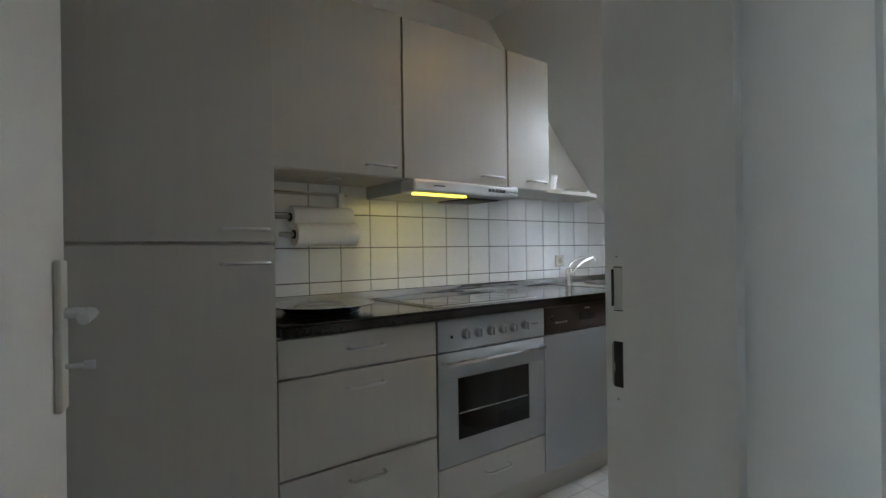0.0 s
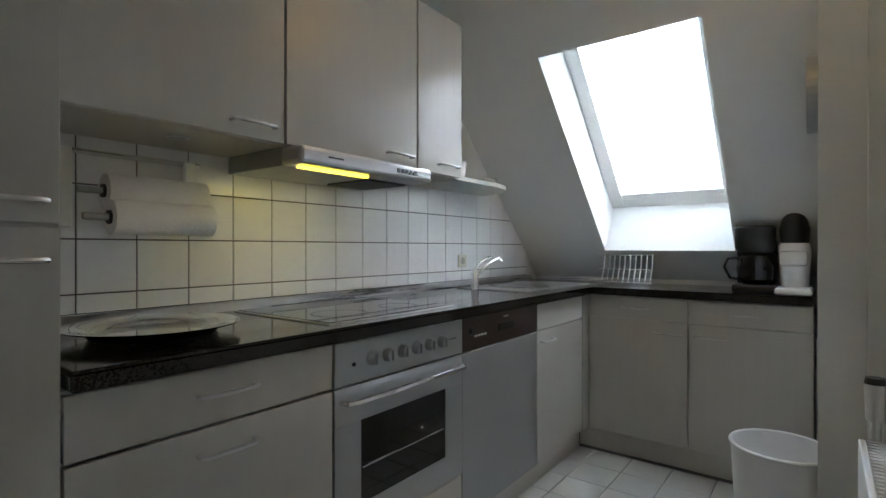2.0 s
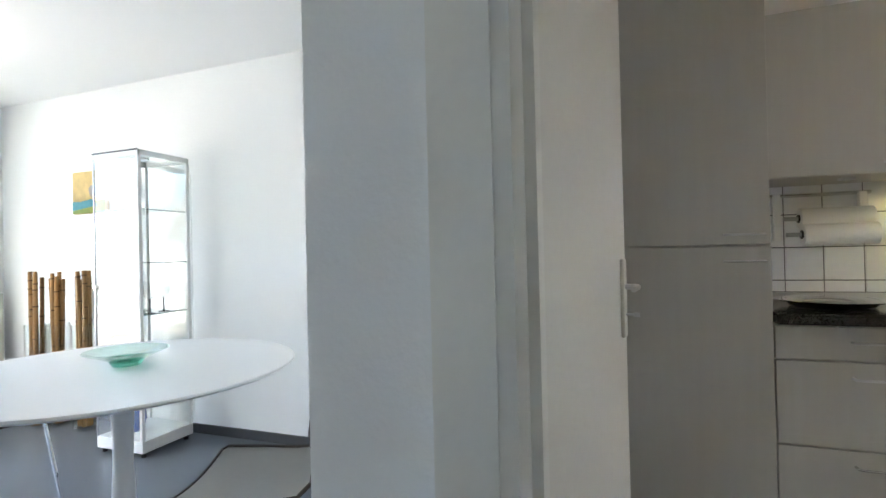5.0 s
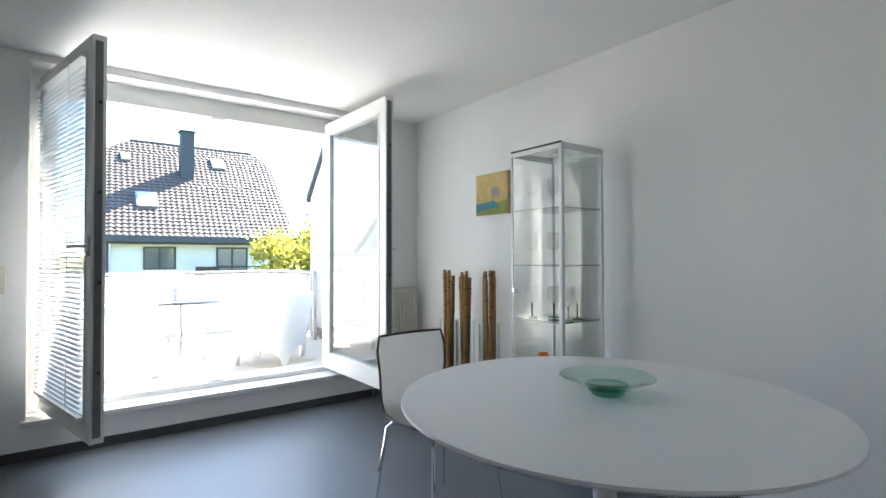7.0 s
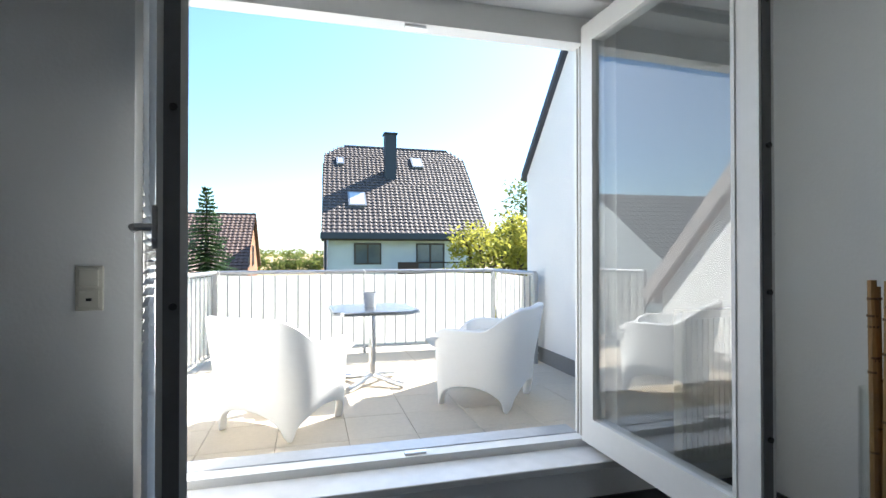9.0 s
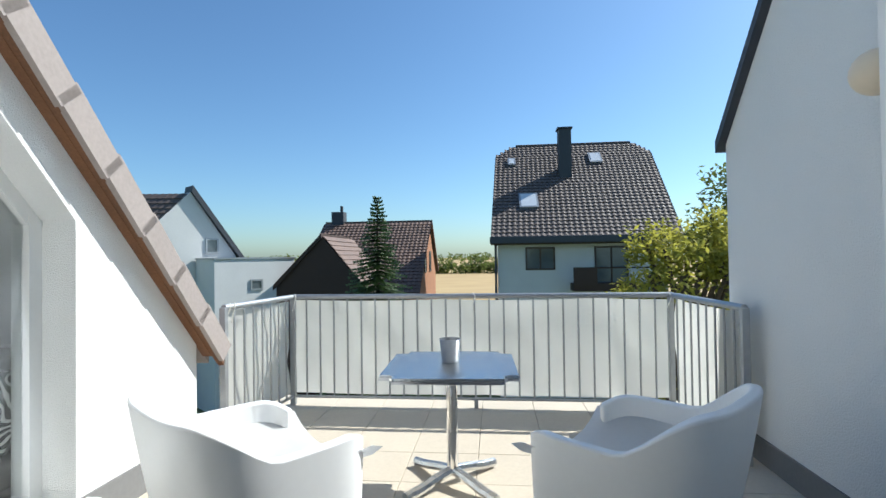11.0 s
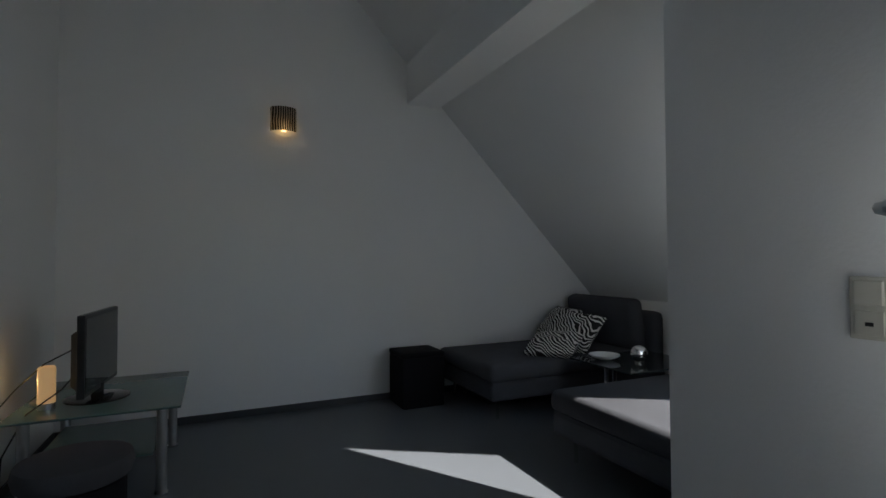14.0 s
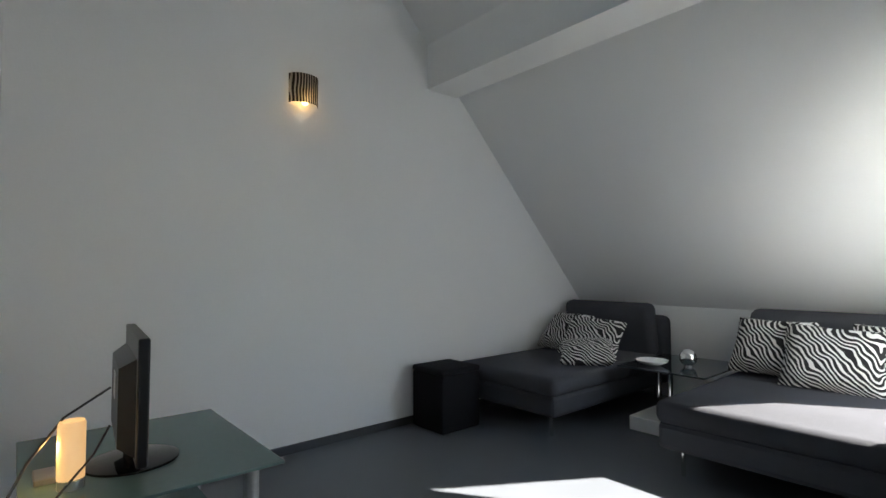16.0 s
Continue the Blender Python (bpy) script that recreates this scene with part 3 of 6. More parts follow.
part("strike_chip", boxes(((0.504, -0.5162, 0.974), (0.5065, -0.5132, 1.024)), ((0.5025, -0.5168, 0.99), (0.504, -0.5128, 1.0))), "gasket", door, "chipped pale edge")
part("screw", boxes(((0.4985, -0.5165, 0.956), (0.5005, -0.5135, 0.959)), ((0.4985, -0.5165, 1.126), (0.5005, -0.5135, 1.128))), "gasket", door)
leaf = thing("door_leaf", "white lacquered door leaf standing open into the kitchen", "door", (0.505, 0.185, 0), -12.5)
part("panel", box((0, -0.02, 0.01), (0.72, 0.02, 1.985), 0.004), "doorpaint", leaf)
plate = part("lock_plate", box((0.645, -0.032, 0.89), (0.685, -0.02, 1.13), 0.004), "ivory", leaf, "cream metal lock plate")
hd = bmesh.new()
add_tube(hd, [(0.665, -0.03, 1.045), (0.665, -0.062, 1.045), (0.655, -0.07, 1.045), (0.585, -0.072, 1.043)], 0.009)
part("lever", hd, "steel", plate, "lever handle", True)
kk = bmesh.new()
add_cyl(kk, (0.665, -0.03, 0.96), (0.665, -0.055, 0.96), 0.004)
add_box(kk, (0.6635, -0.072, 0.953), (0.6665, -0.055, 0.967), 0.002)
part("key", kk, "steel", plate)

# ---- balcony door ----
bd = struct("door_2", boxes(((-0.68, 4.9, 0.2), (-0.61, 5.0, 2.37)), ((1.27, 4.9, 0.2), (1.34, 5.0, 2.37)), ((-0.61, 4.9, 2.24), (1.27, 5.0, 2.37)), ((-0.61, 4.9, 0.2), (1.27, 5.0, 0.27))), "pvc", "white double balcony door with both leaves open", "door")
part("groove", boxes(((-0.612, 4.93, 0.27), (-0.604, 4.945, 2.24)), ((-0.612, 4.965, 0.27), (-0.606, 4.975, 2.24)), ((1.266, 4.93, 0.27), (1.274, 4.945, 2.24)), ((1.266, 4.965, 0.27), (1.272, 4.975, 2.24))), "gasket", bd)
part("sill", box((-0.7, 4.7, 0.2), (1.36, 4.9, 0.235), 0.006), "marble", bd, "white marble inner sill")
part("threshold", box((-0.61, 4.98, 0.24), (1.27, 5.1, 0.275), 0.004), "zinc", bd, "metal threshold")
part("latch", box((0.36, 4.915, 0.27), (0.46, 4.95, 0.282), 0.002), "steel", bd)
part("latch", box((0.36, 4.915, 2.228), (0.46, 4.95, 2.24), 0.002), "steel", bd)


def balcony_leaf(at, rz, mirror, blinds):
    """A leaf along +x from its hinge; its room side lies at -y times mirror."""
    w, t, z0, z1, f = 0.985, 0.06, 0.27, 2.31, 0.085
    lf = thing("balcony_door_leaf", "open white balcony door leaf" + (" with slatted blinds between the panes" if blinds else " with clear glass"), "door", at, rz, "balcony door leaves")
    fr = boxes(((0, -t / 2, z0), (f, t / 2, z1)), ((w - f, -t / 2, z0), (w, t / 2, z1)), ((f, -t / 2, z1 - f), (w - f, t / 2, z1)), ((f, -t / 2, z0), (w - f, t / 2, z0 + f + 0.03)))
    part("leaf_frame", fr, "pvc", lf)
    part("edge_groove", box((w, -0.02, z0 + 0.03), (w + 0.004, 0.014, z1 - 0.03)), "slate", lf, "grey-brown lock rail")
    for k in range(4):
        z = z0 + 0.35 + k * 0.45
        part("lock_stud", cyl((w, 0.0, z), (w + 0.012, 0.0, z), 0.009, seg=8), "black", lf)
    bead = boxes(((f, -t / 2 - 0.004, z0 + f + 0.03), (f + 0.015, t / 2 + 0.004, z1 - f)), ((w - f - 0.015, -t / 2 - 0.004, z0 + f + 0.03), (w - f, t / 2 + 0.004, z1 - f)), ((f, -t / 2 - 0.004, z1 - f - 0.015), (w - f, t / 2 + 0.004, z1 - f)), ((f, -t / 2 - 0.004, z0 + f + 0.03), (w - f, t / 2 + 0.004, z0 + f + 0.045)))
    part("glazing_bead", bead, "pvc", lf)
    gy = 0.012 * mirror
    pane_of(part("pane", box((f, gy - 0.003, z0 + f), (w - f, gy + 0.003, z1 - f)), "glass", lf))
    hb = bmesh.new()
    s = -mirror
    add_box(hb, (w - 0.06, s * t / 2, 1.2), (w - 0.03, s * (t / 2 + 0.012), 1.3), 0.003)
    add_tube(hb, [(w - 0.045, s * t / 2, 1.25), (w - 0.045, s * 0.075, 1.25), (w - 0.055, s * 0.08, 1.25), (w - 0.17, s * 0.08, 1.25)], 0.009)
    part("handle", hb, "steel", lf, "grey lever handle", True)
    if blinds:
        n = 68
        for k in range(n):
            z = z0 + f + 0.06 + k * (z1 - z0 - 2 * f - 0.1) / n
            sl = bmesh.new()
            y0 = s * 0.05
            vs = [(f - 0.01, y0 - 0.012, z - 0.003), (w - f + 0.01, y0 - 0.012, z - 0.003), (w - f + 0.01, y0, z + 0.002), (f - 0.01, y0, z + 0.002), (w - f + 0.01, y0 + 0.012, z + 0.001), (f - 0.01, y0 + 0.012, z + 0.001)]
            v = [sl.verts.new(p) for p in vs]
            sl.faces.new((v[0], v[1], v[2], v[3])), sl.faces.new((v[3], v[2], v[4], v[5]))
            v2 = [sl.verts.new((p[0], p[1], p[2] - 0.0015)) for p in vs]
            sl.faces.new((v2[3], v2[2], v2[1], v2[0])), sl.faces.new((v2[5], v2[4], v2[2], v2[3]))
            part("slat", sl, "blind", lf)
        part("head_rail", box((f - 0.015, s * 0.05 - 0.014, z1 - f - 0.02), (w - f + 0.015, s * 0.05 + 0.014, z1 - f + 0.01)), "pvc", lf)
        part("bottom_rail", box((f - 0.012, s * 0.05 - 0.012, z0 + f + 0.02), (w - f + 0.012, s * 0.05 + 0.012, z0 + f + 0.04)), "pvc", lf)
        cords = bmesh.new()
        for x in (0.25, 0.72):
            add_cyl(cords, (x, s * 0.065, z0 + f + 0.03), (x, s * 0.065, z1 - f), 0.0015, seg=6)
        part("cord", cords, "white", lf)
    return lf


balcony_leaf((-0.605, 4.885, 0), -75.5, 1, True)
balcony_leaf((1.27, 4.885, 0), -88.5, -1, False)

# ---- gable window ----
gw = struct("window_1", add_prism(bmesh.new(), [(WY0, WZ0), (WY1, WZ0), (WY1, WZ0 + 0.05), (WY0, WZ0 + 0.05)], "x", -1.36, -1.29), "pvc", "five-sided white window under the roof slope", "window")
fw = 0.06
part("window_frame", prism([(WY1 - fw, WZ0 + 0.05), (WY1, WZ0 + 0.05), (WY1, WZ1), (WY1 - fw, WZ1 + fw * 0.4)], "x", -1.36, -1.29), "pvc", gw)
part("window_frame", prism([(WY0, WZ0 + 0.05), (WY0 + fw, WZ0 + 0.05), (WY0 + fw, WZ2 - fw * 1.13), (WY0, WZ2)], "x", -1.36, -1.29), "pvc", gw)
part("window_frame", prism([(WY1 - fw, WZ1 - 0.02), (WY1, WZ1), (WY0, WZ2), (WY0 + fw, WZ2 - fw * 1.13 - 0.09)], "x", -1.355, -1.295), "pvc", gw)
pane_of(part("pane", prism([(WY0, WZ0), (WY1, WZ0), (WY1, WZ1), (WY0, WZ2)], "x", -1.328, -1.322), "glass", gw))
part("window_sill", box((-1.29, WY0, WZ0 - 0.04), (-1.05, WY1 + 0.05, WZ0 + 0.004), 0.006), "marble", gw, "pale stone outer sill")

# ---- roof window ----
sk = struct("window_2", add_prism(bmesh.new(), [(SY0 - 0.14, kslope(SY0) + 0.26), (SY0 - 0.09, kslope(SY0) + 0.31), (SY0 - 0.13, kslope(SY0) + 0.36), (SY0 - 0.2, kslope(SY0) + 0.30)], "x", SX0 - 0.02, SX1 + 0.02), "pvc", "white framed roof window with half-drawn blind", "window")


def sky_at(v, d):
    """A point of the roof window: v up the slope from its foot, d out along the normal."""
    y0, z0 = SY0 - 0.14, kslope(SY0) + 0.27
    q = math.sqrt(0.5)
    return (y0 + v * q - d * q, z0 + v * q + d * q)


def sky_bar(x0, x1, v0, v1, d0, d1):
    return prism([sky_at(v0, d0), sky_at(v1, d0), sky_at(v1, d1), sky_at(v0, d1)], "x", x0, x1)


part("window_frame", sky_bar(SX0 - 0.02, SX0 + 0.065, 0, 1.32, -0.01, 0.07), "pvc", sk)
part("window_frame", sky_bar(SX1 - 0.075, SX1 + 0.02, 0, 1.32, -0.01, 0.07), "pvc", sk)
part("window_frame", sky_bar(SX0, SX1, 1.11, 1.34, -0.02, 0.07), "pvc", sk)
part("window_frame", sky_bar(SX0, SX1, -0.02, 0.1, -0.005, 0.07), "pvc", sk)
part("blind_rail", sky_bar(SX0 + 0.07, SX1 - 0.08, 1.07, 1.1, -0.01, 0.015), "skirting", sk, "dark blue blind head rail")
pane_of(part("pane", sky_bar(SX0, SX1, 0.0, 1.3, 0.03, 0.036), "glass", sk))
for k in range(39):
    v = 0.11 + k * 0.0245
    part("slat", sky_bar(SX0 + 0.075, SX1 - 0.085, v, v + 0.022, 0.012, 0.014), "sheer", sk)


# ---- kitchen ----
FX, YK = 1.66, -2.925


def pull(parent, a, b, out):
    """A bent bar handle from a to b that stands off along out."""
    a, b, o = Vector(a), Vector(b), Vector(out)
    d = (b - a).normalized() * 0.012
    part("handle", tube([a, a + o * 0.7, a + o + d, b + o - d, b + o * 0.7, b], 0.0048), "steel", parent, "brushed metal bar handle", True)


def front_x(parent, name, y0, y1, z0, z1, hz=None, hy=None, material="cab"):
    """A door or drawer front facing -x."""
    p = part(name, box((FX - 0.0, y0 + 0.002, z0 + 0.002), (FX + 0.019, y1 - 0.002, z1 - 0.002), 0.0015, 1), material, parent)
    if hz:
        pull(p, (FX, hy[1], hz), (FX, hy[0], hz), (-0.03, 0, 0))
    return p


tall = thing("tall_cabinet", "tall cream laminate cabinet with two doors", "cabinet")
part("body", box((FX + 0.02, -0.5, 0.02), (XK, 0.1, 2.3)), "cabside", tall)
front_x(tall, "door", -0.5, 0.1, 0.12, 1.162, 1.105, (-0.475, -0.345))
front_x(tall, "door", -0.5, 0.1, 1.166, 2.3, 1.205, (-0.475, -0.345))
drw = thing("drawer_unit", "cream base cabinet with three drawers", "cabinet")
part("body", box((FX + 0.02, -1.1, 0.12), (XK, -0.5, 0.872)), "cabside", drw)
for z0, z1 in ((0.745, 0.868), (0.435, 0.741), (0.125, 0.431)):
    front_x(drw, "drawer", -1.1, -0.5, z0, z1, z1 - 0.055, (-0.865, -0.735))
oven = thing("oven", "built-in silver oven with six knobs and a dark window", "oven")
part("body", box((FX + 0.02, -1.7, 0.3), (XK, -1.1, 0.872)), "cabside", oven)
cp = part("control_panel", box((FX - 0.004, -1.698, 0.745), (FX + 0.02, -1.102, 0.866), 0.003), "oven", oven)
for k in range(6):
    y = -1.24 - k * 0.066
    kn = cyl((FX - 0.004, y, 0.805), (FX - 0.026, y, 0.805), 0.0215, 0.018, 18)
    add_box(kn, (FX - 0.034, y - 0.004, 0.79), (FX - 0.024, y + 0.004, 0.82), 0.001)
    part("knob", kn, "oven", cp, "round silver knob")
part("indicator", cyl((FX - 0.004, -1.17, 0.8), (FX - 0.007, -1.17, 0.8), 0.006, seg=10), "black", cp)
part("print", boxes(*[((FX - 0.0048, -1.62 - 0.012 * k, 0.803), (FX - 0.0042, -1.613 - 0.012 * k, 0.808)) for k in range(4)]), "black", cp)
od = part("oven_door", box((FX - 0.002, -1.697, 0.635), (FX + 0.02, -1.103, 0.74), 0.003), "oven", oven)
for lo, hi in (((FX - 0.002, -1.697, 0.395), (FX + 0.02, -1.6, 0.635)), ((FX - 0.002, -1.2, 0.395), (FX + 0.02, -1.103, 0.635)), ((FX - 0.002, -1.697, 0.305), (FX + 0.02, -1.103, 0.395))):
    part("door_frame", box(lo, hi), "oven", od)
part("window", box((FX + 0.002, -1.6, 0.395), (FX + 0.006, -1.2, 0.635)), "blackglass", od, "dark oven glass")
part("rack", boxes(((FX + 0.0005, -1.59, 0.495), (FX + 0.0025, -1.21, 0.5)),), "steel", od)
part("handle", tube([(FX, -1.125, 0.702), (FX - 0.035, -1.128, 0.704), (FX - 0.045, -1.15, 0.705), (FX - 0.045, -1.65, 0.705), (FX - 0.035, -1.672, 0.704), (FX, -1.675, 0.702)], 0.0085), "chrome", od, "chrome bar handle", True)
odr = thing("oven_housing", "cream base cabinet drawer under the oven", "cabinet")
part("body", box((FX + 0.02, -1.7, 0.12), (XK, -1.1, 0.298)), "cabside", odr)
front_x(odr, "drawer", -1.7, -1.1, 0.125, 0.3, 0.235, (-1.465, -1.335))
dw = thing("dishwasher", "built-in dishwasher with a brown panel and grey door", "dishwasher")
part("body", box((FX + 0.02, -2.3, 0.12), (XK, -1.7, 0.872)), "cabside", dw)
part("door", box((FX, -2.298, 0.125), (FX + 0.019, -1.702, 0.738), 0.002, 1), "oven", dw, "silver-grey door")
dp = part("panel", box((FX - 0.004, -2.298, 0.742), (FX + 0.019, -1.702, 0.868), 0.004), "brownpanel", dw, "dark brown control panel")
part("grip", box((FX - 0.006, -2.08, 0.79), (FX - 0.003, -1.95, 0.822), 0.002), "black", dp)
for k in range(4):
    part("button", box((FX - 0.008, -1.79 - k * 0.022, 0.79), (FX - 0.003, -1.775 - k * 0.022, 0.797), 0.001), "gasket", dp)
part("dial", cyl((FX - 0.004, -1.755, 0.815), (FX - 0.014, -1.755, 0.815), 0.014), "black", dp)
part("print", boxes(((FX - 0.0048, -2.03, 0.842), (FX - 0.0042, -1.99, 0.849)),), "gasket", dp)
su = thing("sink_unit", "narrow cream base cabinet beside the dishwasher", "cabinet")
part("body", box((FX + 0.02, YK - 0.6, 0.12), (XK, -2.3, 0.872)), "cabside", su)
front_x(su, "drawer", -2.84, -2.3, 0.745, 0.868)
front_x(su, "door", -2.84, -2.3, 0.125, 0.741, 0.69, (-2.45, -2.33))
part("corner_post", box((FX - 0.002, YK, 0.12), (FX + 0.02, -2.845, 0.868)), "cab", su)


def corner_unit(x0, x1, dx):
    u = thing("corner_unit", "cream base cabinet under the roof window", "cabinet", group="corner cabinets")
    part("body", box((x0, YK - 0.55, 0.12), (x1, YK - 0.02, 0.872)), "cabside", u)
    d1 = part("drawer", box((x0 + 0.002, YK - 0.019, 0.752), (x1 - 0.002, YK, 0.866), 0.0015, 1), "cab", u)
    d2 = part("door", box((x0 + 0.002, YK - 0.019, 0.125), (x1 - 0.002, YK, 0.748), 0.0015, 1), "cab", u)
    xm = (x0 + x1) / 2
    pull(d1, (xm - 0.065, YK, 0.81), (xm + 0.065, YK, 0.81), (0, 0.03, 0))
    pull(d2, (dx - 0.065, YK, 0.69), (dx + 0.065, YK, 0.69), (0, 0.03, 0))


corner_unit(1.15, 1.655, 1.24)
corner_unit(0.645, 1.148, 1.05)
solid("plinth", boxes(((FX + 0.05, YK, 0), (FX + 0.066, 0.1, 0.12)), ((0.645, YK - 0.066, 0), (FX + 0.066, YK - 0.05, 0.12))), "cabside", "cream plinth under the base cabinets", "plinth")
wt = bmesh.new()
add_prism(wt, [(FX - 0.03, -0.503), (XK, -0.503), (XK, YK - 0.5), (0.642, YK - 0.5), (0.642, YK + 0.03), (FX - 0.03, YK + 0.03)], "z", 0.873, 0.913)
bmesh.ops.bevel(wt, geom=[e for e in wt.edges if abs(e.verts[0].co.z - e.verts[1].co.z) < 1e-4], offset=0.008, segments=2, affect="EDGES")
solid("worktop", wt, "counter", "polished black worktop round the corner", "worktop", True)
solid("worktop_strip", boxes(((XK - 0.02, -3.3, 0.913), (XK - 0.004, -0.5, 0.945)), ((0.645, -3.4, 0.913), (XK - 0.02, -3.385, 0.94))), "steel", "aluminium strip along the back of the worktop", "trim")
hob = thing("hob", "black glass ceramic hob with a steel rim", "hob")
part("rim", box((1.69, -1.69, 0.913), (2.17, -1.11, 0.917), 0.002), "steel", hob)
part("plate", box((1.698, -1.682, 0.9165), (2.162, -1.118, 0.919)), "blackglass", hob)
part("ring", lathe([(0.09, 0), (0.09, 0.0008), (0.087, 0.0008), (0.087, 0)], 32, (1.83, -1.27, 0.9185)), "skirting", hob)
part("ring", lathe([(0.07, 0), (0.07, 0.0008), (0.067, 0.0008), (0.067, 0)], 32, (1.83, -1.54, 0.9185)), "skirting", hob)
tray = thing("tray", "round silver serving tray on the worktop", "tray", (1.92, -0.76, 0.914))
part("dish", lathe([(0.1, 0.0), (0.14, 0.004), (0.15, 0.018), (0.19, 0.024), (0.195, 0.028), (0.188, 0.028), (0.148, 0.021), (0.135, 0.007), (0.0001, 0.006)], 40), "chrome", tray, "", True)
sink = thing("sink", "stainless steel sink with drainer", "sink")
sb = bmesh.new()
add_prism(sb, [(1.72, -2.35), (2.15, -2.35), (2.15, -3.1), (1.72, -3.1)], "z", 0.912, 0.918)
part("rim", sb, "steel", sink)
part("basin", lathe([(0.16, 0.0), (0.165, 0.002), (0.16, 0.003), (0.14, 0.001), (0.0001, 0.0005)], 32, (1.93, -2.62, 0.918)), "chrome", sink, "round basin", True)
tap = thing("tap", "chrome mixer tap at the sink", "tap", (2.03, -2.34, 0.914))
tp = cyl((0, 0, 0), (0, 0, 0.075), 0.021, 0.017)
add_cyl(tp, (0, 0, 0.075), (0, 0, 0.105), 0.02, 0.014)
part("body", tp, "chrome", tap, "", True)
part("spout", tube([(0, 0, 0.06), (-0.01, -0.05, 0.1), (-0.02, -0.12, 0.14), (-0.03, -0.19, 0.16), (-0.032, -0.21, 0.145)], 0.008), "chrome", tap, "", True)
part("lever", tube([(0, 0, 0.1), (-0.02, 0.0, 0.135), (-0.06, -0.03, 0.165), (-0.085, -0.045, 0.168)], 0.006), "chrome", tap, "", True)


def upper(y0, y1, z0):
    u = thing("wall_cabinet", "cream wall cabinet with one door", "cabinet", group="wall cabinets")
    part("body", box((1.892, y0, z0), (XK, y1, 2.1)), "cabside", u)
    d = part("door", box((1.872, y0 + 0.002, z0 + 0.002), (1.891, y1 - 0.002, 2.098), 0.0015, 1), "cab", u)
    pull(d, (1.872, y0 + 0.17, z0 + 0.04), (1.872, y0 + 0.04, z0 + 0.04), (-0.03, 0, 0))


upper(-1.098, -0.5, 1.43)
upper(-1.698, -1.102, 1.432)
upper(-2.0, -1.702, 1.43)
sp = thing("under_cabinet_spot", "small recessed spot under the wall cabinet", "lamp", (2.0, -0.85, 1.423))
part("ring", lathe([(0.03, 0.007), (0.03, 0), (0.02, 0), (0.02, 0.004), (0.0001, 0.005)], 20), "steel", sp)
hood = thing("cooker_hood", "slim steel cooker hood with yellow light", "cooker hood")
part("body", box((1.9, -1.695, 1.372), (2.2, -1.105, 1.43), 0.004), "zinc", hood)
part("drawer_front", box((1.80, -1.7, 1.372), (1.9, -1.1, 1.425), 0.012), "steel", hood, "pull-out front")
part("grille", boxes(((1.9, -1.66, 1.366), (2.12, -1.46, 1.372)),), "skirting", hood)
part("lamp", box((1.85, -1.42, 1.366), (1.875, -1.14, 1.3715), 0.003), "hoodlamp", hood, "yellow light tube")
part("switch", boxes(*[((1.797, -1.52 - k * 0.022, 1.392), (1.801, -1.505 - k * 0.022, 1.406)) for k in range(5)]), "skirting", hood)
part("print", boxes(((1.7985, -1.26, 1.398), (1.7995, -1.2, 1.403)),), "skirting", hood)
shf = solid("corner_shelf", add_prism(bmesh.new(), [(2.2, -2.0), (1.9, -2.0), (1.9, -2.35), (1.93, -2.48), (2.0, -2.58), (2.1, -2.64), (2.2, -2.66)], "z", 1.428, 1.448), "cabside", "small rounded cream wall shelf", "shelf")
bx = thing("white_tub", "white plastic tub with handles on the shelf", "tub", (2.02, -2.14, 1.448))
part("tub_body", lathe([(0.05, 0), (0.065, 0.085), (0.068, 0.085), (0.068, 0.09), (0.06, 0.09), (0.046, 0.004)], 20), "white", bx)
tn = thing("tin_dish", "small shiny metal dish on the shelf", "dish", (2.03, -2.42, 1.448))
part("dish_body", lathe([(0.05, 0), (0.075, 0.035), (0.07, 0.035), (0.046, 0.003)], 20), "chrome", tn, "", True)
pr = thing("paper_roll_holder", "white wall holder with two kitchen paper rolls", "holder")
part("rail", tube([(2.19, -0.52, 1.385), (2.19, -1.0, 1.385)], 0.008), "steel", pr, "metal hanging rail")
for y, z in ((-0.66, 1.18), (-0.98, 1.24)):
    part("bracket", box((2.165, y, z), (2.19, y + 0.03, 1.39), 0.004), "white", pr)
for x, z in ((2.1, 1.275), (2.06, 1.205)):
    r = part("paper_roll", cyl((x, -0.71, z), (x, -0.97, z), 0.045, seg=28), "paper", pr, "white paper roll", True)
    part("core", cyl((x, -0.704, z), (x, -0.712, z), 0.018), "black", r)
    part("pin", cyl((x, -0.704, z), (x, -0.65, z), 0.009), "zinc", r)
so = thing("wall_socket", "ivory double socket on the tiles", "socket")
part("socket_plate", box((XK - 0.016, -2.52, 1.02), (XK - 0.003, -2.44, 1.09), 0.004), "ivory", so)
part("hole", cyl((XK - 0.0165, -2.48, 1.055), (XK - 0.0158, -2.48, 1.055), 0.02), "gasket", so)
rk = thing("dish_rack", "folding white wire dish rack leaning on the slope", "dish rack")
for k in range(10):
    x = 1.39 + k * 0.031
    part("bar", tube([(x, -3.16, 0.925), (x, -3.2, 1.0), (x + 0.005, -3.235, 1.085)], 0.0045, 6), "steel", rk)
part("rail", tube([(1.38, -3.16, 0.925), (1.69, -3.16, 0.925)], 0.005, 6), "steel", rk)
part("rail", tube([(1.385, -3.2, 1.0), (1.695, -3.2, 1.0)], 0.004, 6), "steel", rk)
